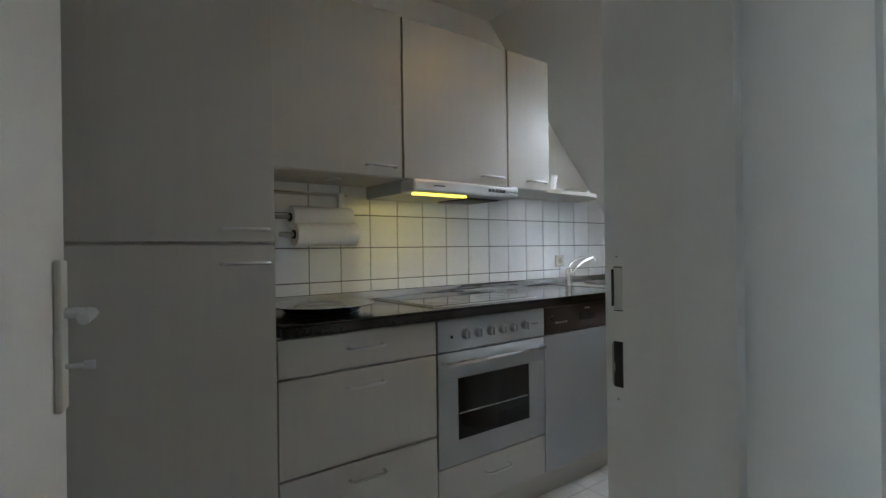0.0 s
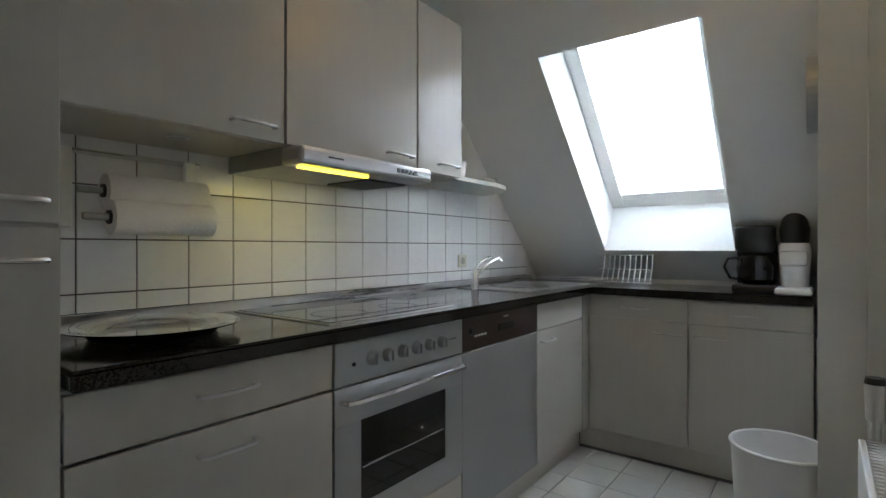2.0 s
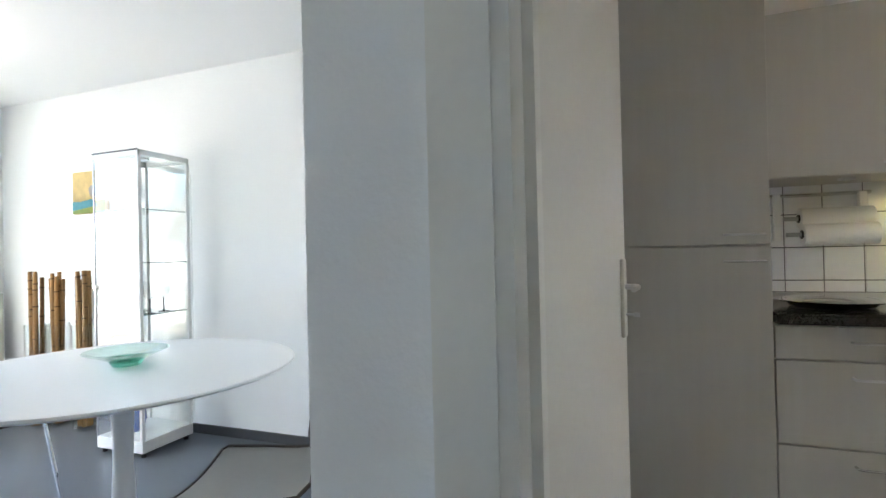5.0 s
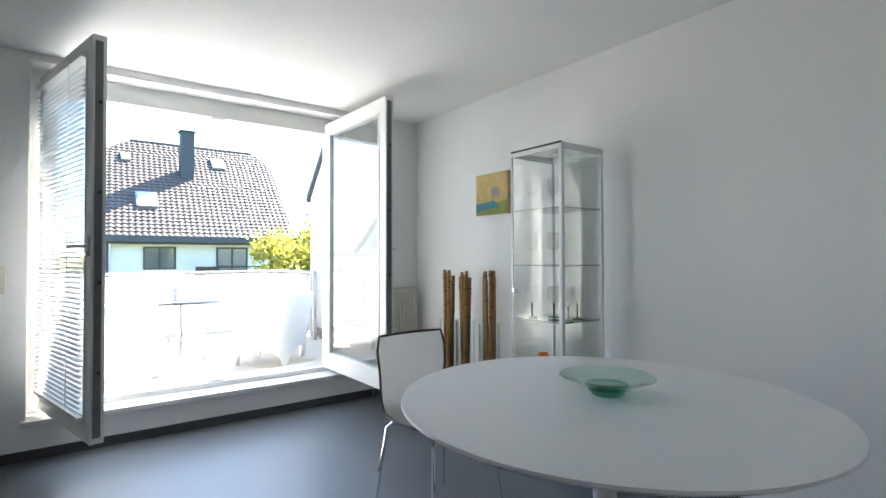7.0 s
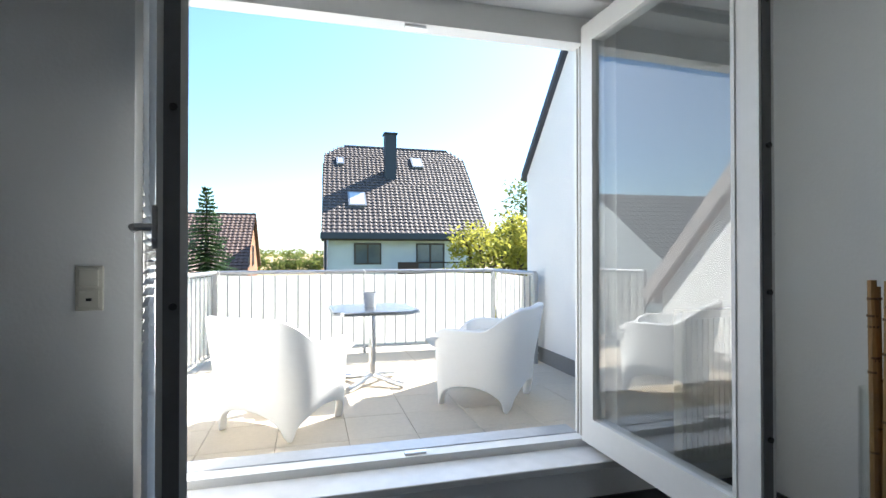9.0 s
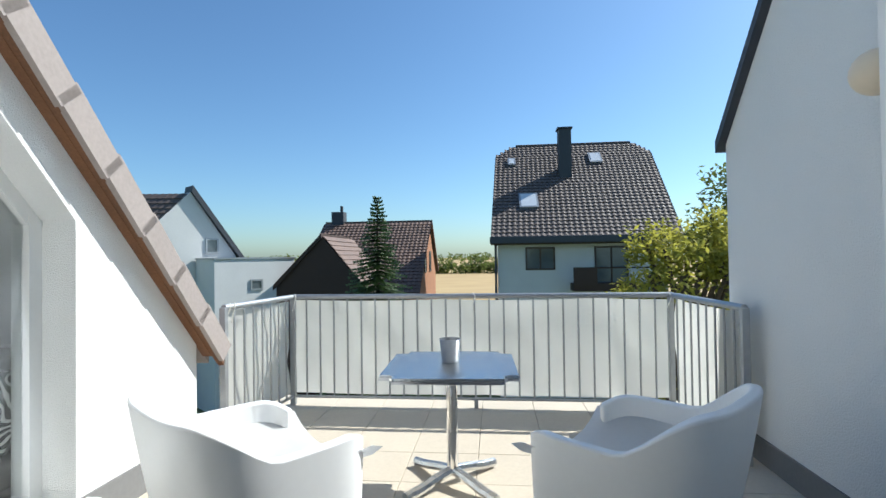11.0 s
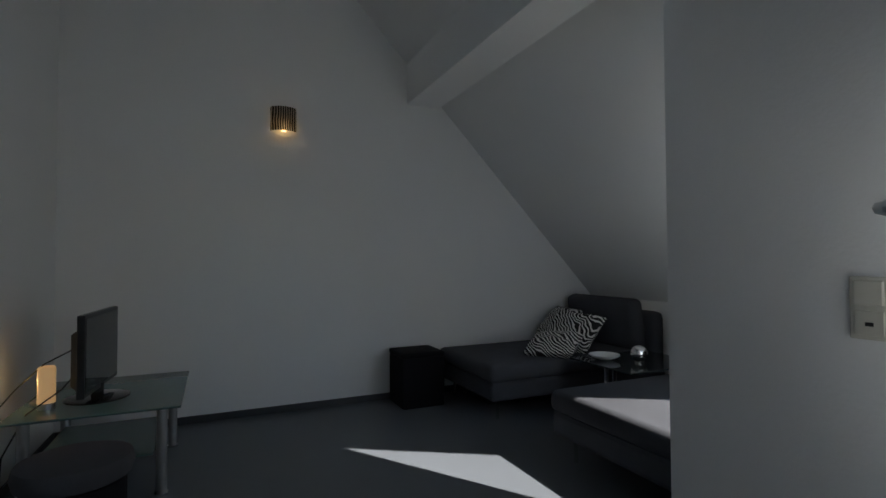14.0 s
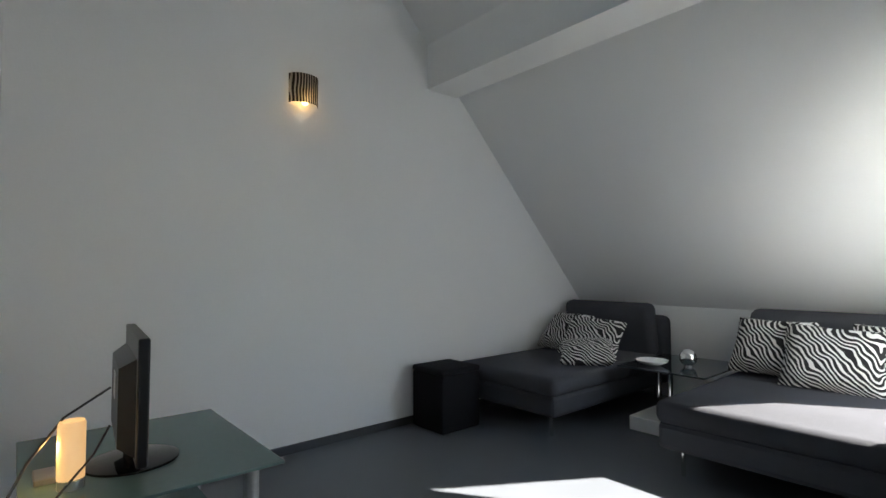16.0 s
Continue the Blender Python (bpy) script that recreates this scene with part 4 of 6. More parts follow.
part("rail", tube([(1.39, -3.235, 1.085), (1.7, -3.235, 1.085)], 0.004, 6), "steel", rk)
cm = thing("coffee_maker", "black filter coffee maker with glass jug", "coffee maker", (0.88, -3.12, 0.914), 0)
part("base", box((-0.09, -0.12, 0), (0.09, 0.12, 0.035), 0.01), "black", cm)
part("tower", box((-0.085, -0.12, 0.03), (0.085, -0.03, 0.3), 0.015), "black", cm)
part("filter", lathe([(0.07, 0.19), (0.085, 0.21), (0.088, 0.31), (0.08, 0.32)], 24, (0, 0.03, 0)), "black", cm, "", True)
jug = part("jug", lathe([(0.05, 0.037), (0.075, 0.06), (0.078, 0.12), (0.055, 0.175), (0.05, 0.175), (0.07, 0.12), (0.068, 0.062), (0.046, 0.042)], 24, (0, 0.04, 0)), "blackglass", cm, "dark glass jug", True)
part("jug_handle", tube([(0.06, 0.06, 0.165), (0.11, 0.08, 0.16), (0.125, 0.085, 0.12), (0.1, 0.075, 0.065), (0.07, 0.06, 0.06)], 0.007), "black", jug, "", True)
em = thing("capsule_machine", "white and black capsule coffee machine", "coffee machine", (0.72, -3.05, 0.914))
part("base", box((-0.07, -0.1, 0), (0.07, 0.13, 0.03), 0.01), "white", em)
part("body", lathe([(0.055, 0.03), (0.06, 0.12), (0.065, 0.2), (0.062, 0.22), (0.05, 0.25)], 20, (0, -0.03, 0)), "white", em, "", True)
part("head", box((-0.055, -0.02, 0.13), (0.055, 0.1, 0.2), 0.02), "white", em, "", True)
part("tank", lathe([(0.055, 0.22), (0.06, 0.3), (0.045, 0.37), (0.02, 0.41), (0.01, 0.415)], 20, (0, -0.03, 0)), "black", em, "dark tapered tank", True)
bn = thing("waste_bin", "tall white plastic waste bin on the floor tiles", "bin", (0.72, -2.14, 0))
part("rim", tube([(0.141 * math.cos(k * math.pi / 14), 0.141 * math.sin(k * math.pi / 14), 0.491) for k in range(29)], 0.006, 8), "white", bn, "", True)
part("bin_body", lathe([(0.115, 0), (0.14, 0.47), (0.142, 0.489), (0.136, 0.489), (0.11, 0.012)], 28), "white", bn, "", True)
kl = thing("ceiling_lamp", "small round kitchen ceiling lamp giving warm light", "lamp", (0.9, -1.9, 2.42))
part("base", cyl((0, 0, -0.03), (0, 0, 0), 0.09, seg=24), "white", kl)
part("rim", lathe([(0.1, -0.06), (0.105, -0.03), (0.09, -0.03), (0.09, -0.06)], 28), "steel", kl, "", True)
ra = thing("radiator", "white panel radiator on the kitchen wall", "radiator")
part("radiator_panel", box((0.475, -1.8, 0.12), (0.49, -1.25, 0.66), 0.004), "white", ra)
part("radiator_panel", box((0.53, -1.8, 0.12), (0.545, -1.25, 0.66), 0.004), "white", ra)
gr = bmesh.new()
for k in range(26):
    y = -1.79 + k * 0.021
    add_box(gr, (0.49, y, 0.645), (0.53, y + 0.008, 0.662))
part("grille", gr, "white", ra)
vh_bm = cyl((0.51, -1.84, 0.62), (0.51, -1.84, 0.7), 0.012)
add_cyl(vh_bm, (0.51, -1.84, 0.7), (0.51, -1.84, 0.79), 0.02, 0.023)
part("thermostat", vh_bm, "white", ra, "white thermostat head", True)
part("thermostat_cap", cyl((0.51, -1.84, 0.79), (0.51, -1.84, 0.805), 0.023, 0.02), "black", ra, "dark cap")
cl = thing("wall_disc", "round grey wall disc seen edge-on", "wall clock")
part("rim", cyl((0.626, -2.55, 1.7), (0.662, -2.55, 1.7), 0.14, seg=32), "zinc", cl)


# ---- dining room ----
dt = thing("dining_table", "round white lacquered pedestal table", "table", (0.96, 1.93, 0))
part("tabletop", lathe([(0.6, 0.7), (0.655, 0.712), (0.67, 0.722), (0.668, 0.73), (0.0001, 0.731)], 64), "tabletop", dt, "", True)
part("pedestal", lathe([(0.26, 0.0), (0.26, 0.008), (0.2, 0.02), (0.09, 0.06), (0.045, 0.15), (0.036, 0.35), (0.042, 0.6), (0.08, 0.7)], 32), "tabletop", dt, "", True)
bw = thing("glass_bowl", "shallow pale green glass bowl on the table", "bowl", (0.99, 1.94, 0.731))
part("bowl_rim", lathe([(0.07, 0.035), (0.12, 0.055), (0.152, 0.064), (0.156, 0.061), (0.12, 0.047), (0.07, 0.025)], 40), "bowlglass", bw, "", True)
part("bowl_base", lathe([(0.05, 0.0), (0.06, 0.012), (0.072, 0.034), (0.064, 0.034), (0.05, 0.014), (0.0001, 0.012)], 40), "bowlbase", bw, "", True)


def dining_chair(at, rz):
    """A bent shell chair on steel legs; it faces +y."""
    c = thing("dining_chair", "white bent shell chair with dark edges and chrome legs", "chair", at, rz, "chairs round the table")
    prof = [(0.22, 0.445), (0.2, 0.455), (0.1, 0.448), (-0.05, 0.44), (-0.15, 0.45), (-0.195, 0.49), (-0.215, 0.55), (-0.225, 0.65), (-0.24, 0.75), (-0.25, 0.815)]
    half = [0.19, 0.2, 0.21, 0.21, 0.2, 0.19, 0.19, 0.2, 0.205, 0.19]
    nx = 10
    for name, off, material in (("shell", 0.0, "seat"), ("shell_edge", 0.0, "seatedge")):
        bm = bmesh.new()
        grid = []
        for (y, z), h in zip(prof, half):
            row = []
            for k in range(nx + 1):
                u = 2 * k / nx - 1
                back = max(0, min(1, (z - 0.46) / 0.2))
                row.append(bm.verts.new((u * h, y + 0.035 * u * u * back, z + 0.02 * u * u * (1 - back))))
            grid.append(row)
        if name == "shell":
            for a, b in zip(grid, grid[1:]):
                for k in range(nx):
                    bm.faces.new((a[k], a[k + 1], b[k + 1], b[k]))
            bmesh.ops.solidify(bm, geom=bm.faces, thickness=0.011)
        else:
            ring = [v.co.copy() for v in grid[0]] + [r[-1].co.copy() for r in grid[1:]] + [v.co.copy() for v in reversed(grid[-1])][1:] + [r[0].co.copy() for r in reversed(grid[1:-1])]
            bm.free()
            bm = tube(ring + [ring[0]], 0.0065, 6)
        part(name, bm, material, c, "", True)
    for sx in (1, -1):
        for sy in (1, -1):
            part("leg", tube([(sx * 0.06, sy * 0.1, 0.428), (sx * 0.15, sy * 0.15, 0.425), (sx * 0.175, sy * 0.17, 0.4), (sx * 0.215, sy * 0.22, 0.0)], 0.008), "chrome", c, "chrome leg", True)
    return c


dining_chair((0.91, 2.79, 0), 184)
dining_chair((0.84, 1.12, 0), 22)

vc = thing("display_cabinet", "tall glass display cabinet with white metal frame", "display cabinet")
vx0, vx1, vy0, vy1, vh = 1.63, 1.99, 2.665, 3.045, 1.81
part("base", box((vx0, vy0, 0.03), (vx1, vy1, 0.1), 0.004), "pvc", vc)
for x in (vx0 + 0.03, vx1 - 0.03):
    for y in (vy0 + 0.03, vy1 - 0.03):
        part("foot", cyl((x, y, 0), (x, y, 0.03), 0.015), "black", vc)
for x, y in ((vx0, vy0), (vx1 - 0.018, vy0), (vx1 - 0.018, vy1 - 0.018)):
    part("post", box((x, y, 0.1), (x + 0.022, y + 0.022, vh - 0.03), 0.003), "pvc", vc, "white metal post")
part("post", box((vx0, vy1 - 0.008, 0.1), (vx0 + 0.008, vy1, vh - 0.03)), "zinc", vc)
part("top_frame", boxes(((vx0, vy0, vh - 0.03), (vx1, vy0 + 0.02, vh)), ((vx0, vy1 - 0.02, vh - 0.03), (vx1, vy1, vh)), ((vx0, vy0, vh - 0.03), (vx0 + 0.015, vy1, vh)), ((vx1 - 0.015, vy0, vh - 0.03), (vx1, vy1, vh))), "pvc", vc)
part("top_edge", box((vx0 - 0.004, vy0, vh - 0.006), (vx0, vy1, vh + 0.004)), "black", vc, "dark top edge strip")
pane_of(part("top_pane", box((vx0 + 0.015, vy0 + 0.02, vh - 0.012), (vx1 - 0.015, vy1 - 0.02, vh - 0.008)), "cabglass", vc))
part("spotlight", lathe([(0.045, 0), (0.045, -0.012), (0.03, -0.014), (0.0001, -0.01)], 24, (1.8, 2.85, vh - 0.012)), "steel", vc, "round halogen spotlight")
for nm, lo, hi in (("door_pane", (vx0 + 0.004, vy0 + 0.022, 0.1), (vx0 + 0.008, vy1 - 0.004, vh - 0.03)), ("side_pane", (vx0 + 0.022, vy0 + 0.006, 0.1), (vx1 - 0.018, vy0 + 0.01, vh - 0.03)), ("side_pane", (vx0 + 0.022, vy1 - 0.01, 0.1), (vx1 - 0.018, vy1 - 0.006, vh - 0.03)), ("back_pane", (vx1 - 0.008, vy0 + 0.02, 0.1), (vx1 - 0.004, vy1 - 0.02, vh - 0.03))):
    pane_of(part(nm, box(lo, hi), "cabglass", vc))
SH = (0.5, 0.83, 1.14, 1.46)
for z in SH:
    pane_of(part("shelf", box((vx0 + 0.012, vy0 + 0.012, z), (vx1 - 0.012, vy1 - 0.012, z + 0.005)), "cabglass", vc, "glass shelf"))
    part("shelf_edge", boxes(((vx0 + 0.011, vy0 + 0.012, z), (vx0 + 0.013, vy1 - 0.012, z + 0.005)), ((vx0 + 0.012, vy0 + 0.011, z), (vx1 - 0.012, vy0 + 0.013, z + 0.005))), "tableglass", vc)
part("knob", cyl((vx0, vy1 - 0.035, 1.0), (vx0 - 0.025, vy1 - 0.035, 1.0), 0.012), "steel", vc)
part("cable", tube([(vx1, vy0 + 0.1, vh), (vx1 + 0.04, vy0 + 0.06, vh + 0.015), (vx1 + 0.05, vy0 + 0.04, vh - 0.1), (vx1 + 0.05, vy0 + 0.04, 0.1)], 0.004, 6), "white", vc)


def wine_glass(at, dark):
    g = thing("wine_glass", "stemmed wine glass with a dark stem" if dark else "clear stemmed wine glass", "glass", at, group="wine glasses")
    part("foot", lathe([(0.034, 0), (0.034, 0.003), (0.006, 0.008), (0.0045, 0.01)], 20), "blackglass" if dark else "wineglass", g)
    part("stem", lathe([(0.0045, 0.009), (0.004, 0.05), (0.006, 0.085)], 10), "blackglass" if dark else "wineglass", g)
    cup = lathe([(0.006, 0.084), (0.03, 0.1), (0.037, 0.125), (0.036, 0.145), (0.03, 0.185)], 20)
    cup.faces.ensure_lookup_table()
    bmesh.ops.delete(cup, geom=[f for f in cup.faces if len(f.verts) > 4 and f.calc_center_median().z > 0.18], context="FACES_ONLY")
    part("cup", cup, "wineglass", g, "", True)
    part("lip", tube([(0.03 * math.cos(a * math.pi / 10), 0.03 * math.sin(a * math.pi / 10), 0.185) for a in range(21)], 0.0009, 5), "wineglass", g)


for k, z in enumerate((0.83, 1.14, 1.46)):
    for x, y in ((1.7, 2.95), (1.72, 2.8), (1.83, 2.9), (1.86, 2.75), (1.73, 2.71))[: 5 if k == 0 else 3]:
        wine_glass((x, y, z + 0.0055), k == 0)
ct = solid("ceramic_cat", lathe([(0.03, 0.0), (0.05, 0.02), (0.05, 0.045), (0.03, 0.075), (0.02, 0.085), (0.032, 0.11), (0.025, 0.13), (0.0001, 0.136)], 20, (1.74, 2.9, 0.506)), "orange", "small orange ceramic cat figure on a shelf", "figurine", True)
bv = solid("blue_vase", lathe([(0.04, 0), (0.055, 0.08), (0.05, 0.18), (0.03, 0.26), (0.035, 0.3), (0.03, 0.3), (0.025, 0.26)], 20, (1.78, 2.9, 0.1)), "blue", "dark blue glass vase in the cabinet", "vase", True)


def bamboo_vase(at, n, seed):
    rnd = random.Random(seed)
    v = thing("bamboo_vase", "tall clear glass vase full of brown bamboo canes", "vase", at, group="bamboo vases")
    part("vase", lathe([(0.06, 0.0), (0.075, 0.0), (0.075, 0.72), (0.07, 0.72), (0.068, 0.02), (0.0001, 0.015)], 24), "cabglass", v, "clear glass cylinder", True)
    for k in range(n):
        a, r = rnd.uniform(0, 6.28), rnd.uniform(0.008, 0.034)
        b = a + rnd.uniform(-0.8, 0.8)
        top = rnd.uniform(1.03, 1.1)
        p0, p1 = Vector((r * math.cos(a), r * math.sin(a), 0.02)), Vector((0.036 * math.cos(b), 0.036 * math.sin(b), top))
        c = part("cane", cyl(p0, p1, 0.015, 0.013, 8), "bamboo", v)
        nb = bmesh.new()
        for q in (0.25, 0.5, 0.75, 0.92):
            m = p0.lerp(p1, q + rnd.uniform(-0.06, 0.06))
            add_cyl(nb, m - Vector((0, 0, 0.004)), m + Vector((0, 0, 0.004)), 0.016, seg=8)
        part("node", nb, "bamboo_node", c)


bamboo_vase((1.84, 3.935, 0), 7, 3)
bamboo_vase((1.91, 3.83, 0), 7, 7)
bamboo_vase((1.91, 3.56, 0), 12, 5)
pc = thing("painting", "small ochre canvas painting on the wall", "painting")
part("canvas", box((2.05, 3.515, 1.51), (2.079, 3.865, 1.82), 0.004), "gold", pc, "ochre sky")
fld = bmesh.new()
add_prism(fld, [(3.517, 1.512), (3.863, 1.512), (3.863, 1.565), (3.78, 1.575), (3.66, 1.59), (3.517, 1.612)], "x", 2.0485, 2.0499)
part("paint_field", fld, "picgreen", pc, "green field")
fld = bmesh.new()
add_prism(fld, [(3.6, 1.565), (3.863, 1.535), (3.863, 1.6), (3.77, 1.6), (3.66, 1.615)], "x", 2.0478, 2.0484)
part("paint_field", fld, "picblue", pc, "blue-green field")
fig = bmesh.new()
add_prism(fig, [(3.6, 1.655), (3.61, 1.63), (3.625, 1.65), (3.655, 1.65), (3.665, 1.625), (3.68, 1.65), (3.69, 1.69), (3.665, 1.715), (3.62, 1.71), (3.6, 1.69)], "x", 2.0478, 2.0499)
part("paint_shape", fig, "picgrey", pc, "blue-grey grazing shape")
rd = thing("radiator", "cream panel radiator beside the balcony door", "radiator")
part("radiator_panel", box((1.62, 4.64, 0.2), (2.02, 4.7, 0.92), 0.006), "ivory", rd)
rg = bmesh.new()
for k in range(12):
    add_box(rg, (1.64 + k * 0.031, 4.634, 0.24), (1.655 + k * 0.031, 4.641, 0.88))
part("rib", rg, "ivory", rd)
part("valve", cyl((1.58, 4.67, 0.2), (1.62, 4.67, 0.2), 0.012), "chrome", rd)
part("pipe", cyl((1.585, 4.67, 0.0), (1.585, 4.67, 0.2), 0.008), "chrome", rd)
sw = thing("light_switch", "ivory double switch plate beside the door", "light switch")
part("switch_plate", box((-0.865, YD - 0.009, 0.985), (-0.775, YD, 1.145), 0.004), "ivory", sw)
part("rocker", box((-0.852, YD - 0.016, 1.072), (-0.788, YD - 0.008, 1.135), 0.004), "ivory", sw)
rk2 = part("rocker", box((-0.852, YD - 0.014, 0.996), (-0.788, YD - 0.008, 1.058), 0.004), "ivory", sw)
part("mark", box((-0.828, YD - 0.0148, 1.02), (-0.81, YD - 0.0138, 1.03)), "black", rk2)

# ---- living room ----
rc = radians


def chaise(x0, x1, label, seed):
    c = thing("chaise_longue", label, "sofa", (x0, 5.08, 0), 0, "chaise longues")
    w, d = x1 - x0, 1.76
    part("frame", box((0, 0.0, 0.15), (w, d, 0.3), 0.03), "sofa", c)
    for k, (a, b) in enumerate(((0.0, 1.0), (0.99, 1.5))):
        bm = box((-0.01, a - 0.015, 0.29), (w + 0.01, b, 0.42), 0.045, 3)
        part("seat_cushion", bm, "sofa", c, "", True)
    bk = box((0.03, 0, 0), (w - 0.03, 0.16, 0.47), 0.06, 3)
    b = part("back_cushion", bk, "sofa", c, "", True)
    b.matrix_local = pose(0, 1.44, 0.38, 8, 0, 0)
    part("backrest", box((-0.0, 1.62, 0.15), (w, 1.76, 0.74), 0.06, 3), "sofa", c, "", True)
    for x in (0.1, w - 0.1):
        for y in (0.1, d - 0.15):
            part("leg", cyl((x, y, 0.0), (x, y, 0.16), 0.012), "chrome", c, "thin chrome leg")
    return c


chaise(-4.24, -3.3, "charcoal fabric chaise longue by the gable wall", 1)
chaise(-2.6, -1.5, "charcoal fabric chaise longue in the sun by the window", 2)


def pillow(x, y, z, rx, ry, rz, w=0.5, h=0.42):
    p = solid("zebra_cushion", cushion(w, h, 0.17), "zebra", "black and white zebra cushion leaning on the backrest", "cushion", True, "zebra cushions")
    p.matrix_world = pose(x, y, z, rx, ry, rz)


pillow(-4.02, 6.22, 0.58, 48, 0, -14)
pillow(-3.66, 6.1, 0.57, 44, 4, 14)
pillow(-3.5, 5.78, 0.5, 16, -4, 34, 0.42, 0.36)
pillow(-2.36, 6.24, 0.62, 60, 0, -8)
pillow(-2.0, 6.12, 0.6, 58, 3, 6, 0.52, 0.44)
pillow(-1.7, 6.25, 0.62, 60, 0, -6)
pf = thing("pouf", "black fabric cube pouf against the wall", "pouf", (-4.24, 4.6, 0))
part("pouf_body", box((0, 0, 0.0), (0.35, 0.37, 0.41), 0.02), "pouf", pf, "", True)
part("pouf_top", box((-0.004, -0.004, 0.405), (0.354, 0.374, 0.45), 0.02, 3), "pouf", pf, "", True)
st = thing("side_table", "glass side table with chrome tubes and white base", "table", (-3.0, 5.6, 0))
part("base", box((-0.12, 0.12, 0.0), (0.42, 0.72, 0.1), 0.006), "tabletop", st, "white base slab")
part("glass_top", box((-0.2, 0.1, 0.44), (0.42, 0.85, 0.452), 0.003), "smokeglass", st, "smoked glass top")
for x in (0.06, 0.14):
    part("tube", cyl((x, 0.22, 0.1), (x, 0.22, 0.44), 0.016), "chrome", st, "chrome tube")
dh = solid("leaf_dish", lathe([(0.04, 0), (0.07, 0.01), (0.11, 0.03), (0.115, 0.04), (0.1, 0.034), (0.05, 0.012), (0.0001, 0.01)], 11, (-3.02, 5.88, 0.452)), "porcelain", "white leaf-shaped porcelain dish on the glass table", "dish", True)
bl = thing("silver_ball", "mirrored silver ball lantern on the glass table", "ornament", (-2.82, 6.02, 0.452))
bb = bmesh.new()
bmesh.ops.create_uvsphere(bb, u_segments=24, v_segments=14, radius=0.06, matrix=Matrix.Translation((0, 0, 0.065)))
part("ball", bb, "chrome", bl, "", True)
part("foot_ring", lathe([(0.03, 0), (0.03, 0.01), (0.022, 0.014)], 16), "chrome", bl)
for y in (5.62, 5.8):
    solid("white_bottle_vase", lathe([(0.045, 0), (0.055, 0.03), (0.058, 0.12), (0.035, 0.2), (0.016, 0.28), (0.017, 0.36), (0.022, 0.39), (0.016, 0.39), (0.012, 0.3)], 24, (-1.41 - 0.02, y, 0.0)), "porcelain", "white porcelain bottle vase by the window", "vase", True, "bottle vases").location = (0, 0.05, 0.27)
struct("window_shelf", box((-1.53, WY0, 0.22), (-1.36, WY1, 0.27), 0.004), "marble", "pale stone sill inside the gable window", "sill")

tvt = thing("tv_table", "green frosted glass television table with steel legs", "table")
part("glass_top", box((-3.9, 2.34, 0.452), (-3.0, 3.08, 0.464), 0.003), "tableglass", tvt, "green frosted glass top")
part("glass_shelf", box((-3.8, 2.42, 0.2), (-3.1, 2.95, 0.21), 0.003), "tableglass", tvt, "lower glass shelf")
for x in (-3.82, -3.08):
    for y in (2.42, 2.99):
        lg = part("leg", cyl((x, y, 0.0), (x, y, 0.452), 0.025, seg=20), "zinc", tvt, "steel tube leg")
        part("foot_ring", cyl((x, y, 0.0), (x, y, 0.012), 0.032, seg=20), "chrome", lg)
tv = thing("television", "black flat television on a round stand", "television", (-3.36, 2.66, 0.464), -5)
part("bezel", box((-0.29, -0.012, 0.06), (0.29, 0.022, 0.47), 0.006), "black", tv)
part("screen", box((-0.27, 0.0215, 0.085), (0.27, 0.0235, 0.45)), "blackglass", tv, "dark glossy screen")
tb = bmesh.new()
add_prism(tb, [(-0.24, 0.08), (0.24, 0.08), (0.24, 0.4), (-0.24, 0.4)], "y", -0.06, -0.011)
for v in tb.verts:
    if v.co.y < -0.05:
        v.co.x *= 0.85
        v.co.z = 0.24 + (v.co.z - 0.24) * 0.8
part("back_shell", tb, "black", tv)
part("sticker", box((-0.03, -0.062, 0.24), (0.05, -0.0605, 0.33)), "white", tv, "pale label")
part("stand", lathe([(0.15, 0.0), (0.15, 0.008), (0.13, 0.014), (0.03, 0.018), (0.03, 0.08)], 32), "blackglass", tv, "round black stand", True)
tl = thing("table_lamp", "lit cylindrical glass table lamp on the glass table", "lamp", (-3.23, 2.47, 0.464))
part("shade", lathe([(0.036, 0.03), (0.038, 0.03), (0.038, 0.2), (0.034, 0.21), (0.03, 0.2)], 24), "lampglass", tl, "glowing amber glass shade", True)
part("base", cyl((0, 0, 0), (0, 0, 0.032), 0.036, seg=24), "steel", tl)
cab = solid("cable", tube([(-3.3, 2.58, 0.75), (-3.26, 2.45, 0.68), (-3.18, 2.36, 0.58), (-3.1, 2.31, 0.5), (-3.02, 2.3, 0.3), (-3.05, 2.3, 0.01)], 0.004, 6), "black", "black television cable hanging behind the table", "cable", True)
cab2 = solid("cable", tube([(-3.3, 2.58, 0.62), (-3.24, 2.53, 0.55), (-3.12, 2.42, 0.47), (-3.05, 2.35, 0.3), (-3.02, 2.34, 0.01)], 0.004, 6), "black", "black power cable hanging behind the table", "cable", True)
rm = solid("remote_box", box((-3.42, 2.38, 0.464), (-3.3, 2.44, 0.485), 0.004), "zinc", "small grey receiver box on the glass table", "receiver")
rs = thing("round_stool", "low round dark padded stool", "stool", (-2.62, 2.72, 0))
part("seat", lathe([(0.16, 0.3), (0.2, 0.32), (0.21, 0.36), (0.2, 0.395), (0.15, 0.41), (0.0001, 0.415)], 32), "sofa", rs, "", True)
part("stool_base", lathe([(0.18, 0), (0.18, 0.3), (0.16, 0.31)], 32), "pouf", rs, "", True)
sc = thing("sconce", "curved wall lamp with black wood-grain pattern", "wall lamp")
sbm = bmesh.new()
cols = []
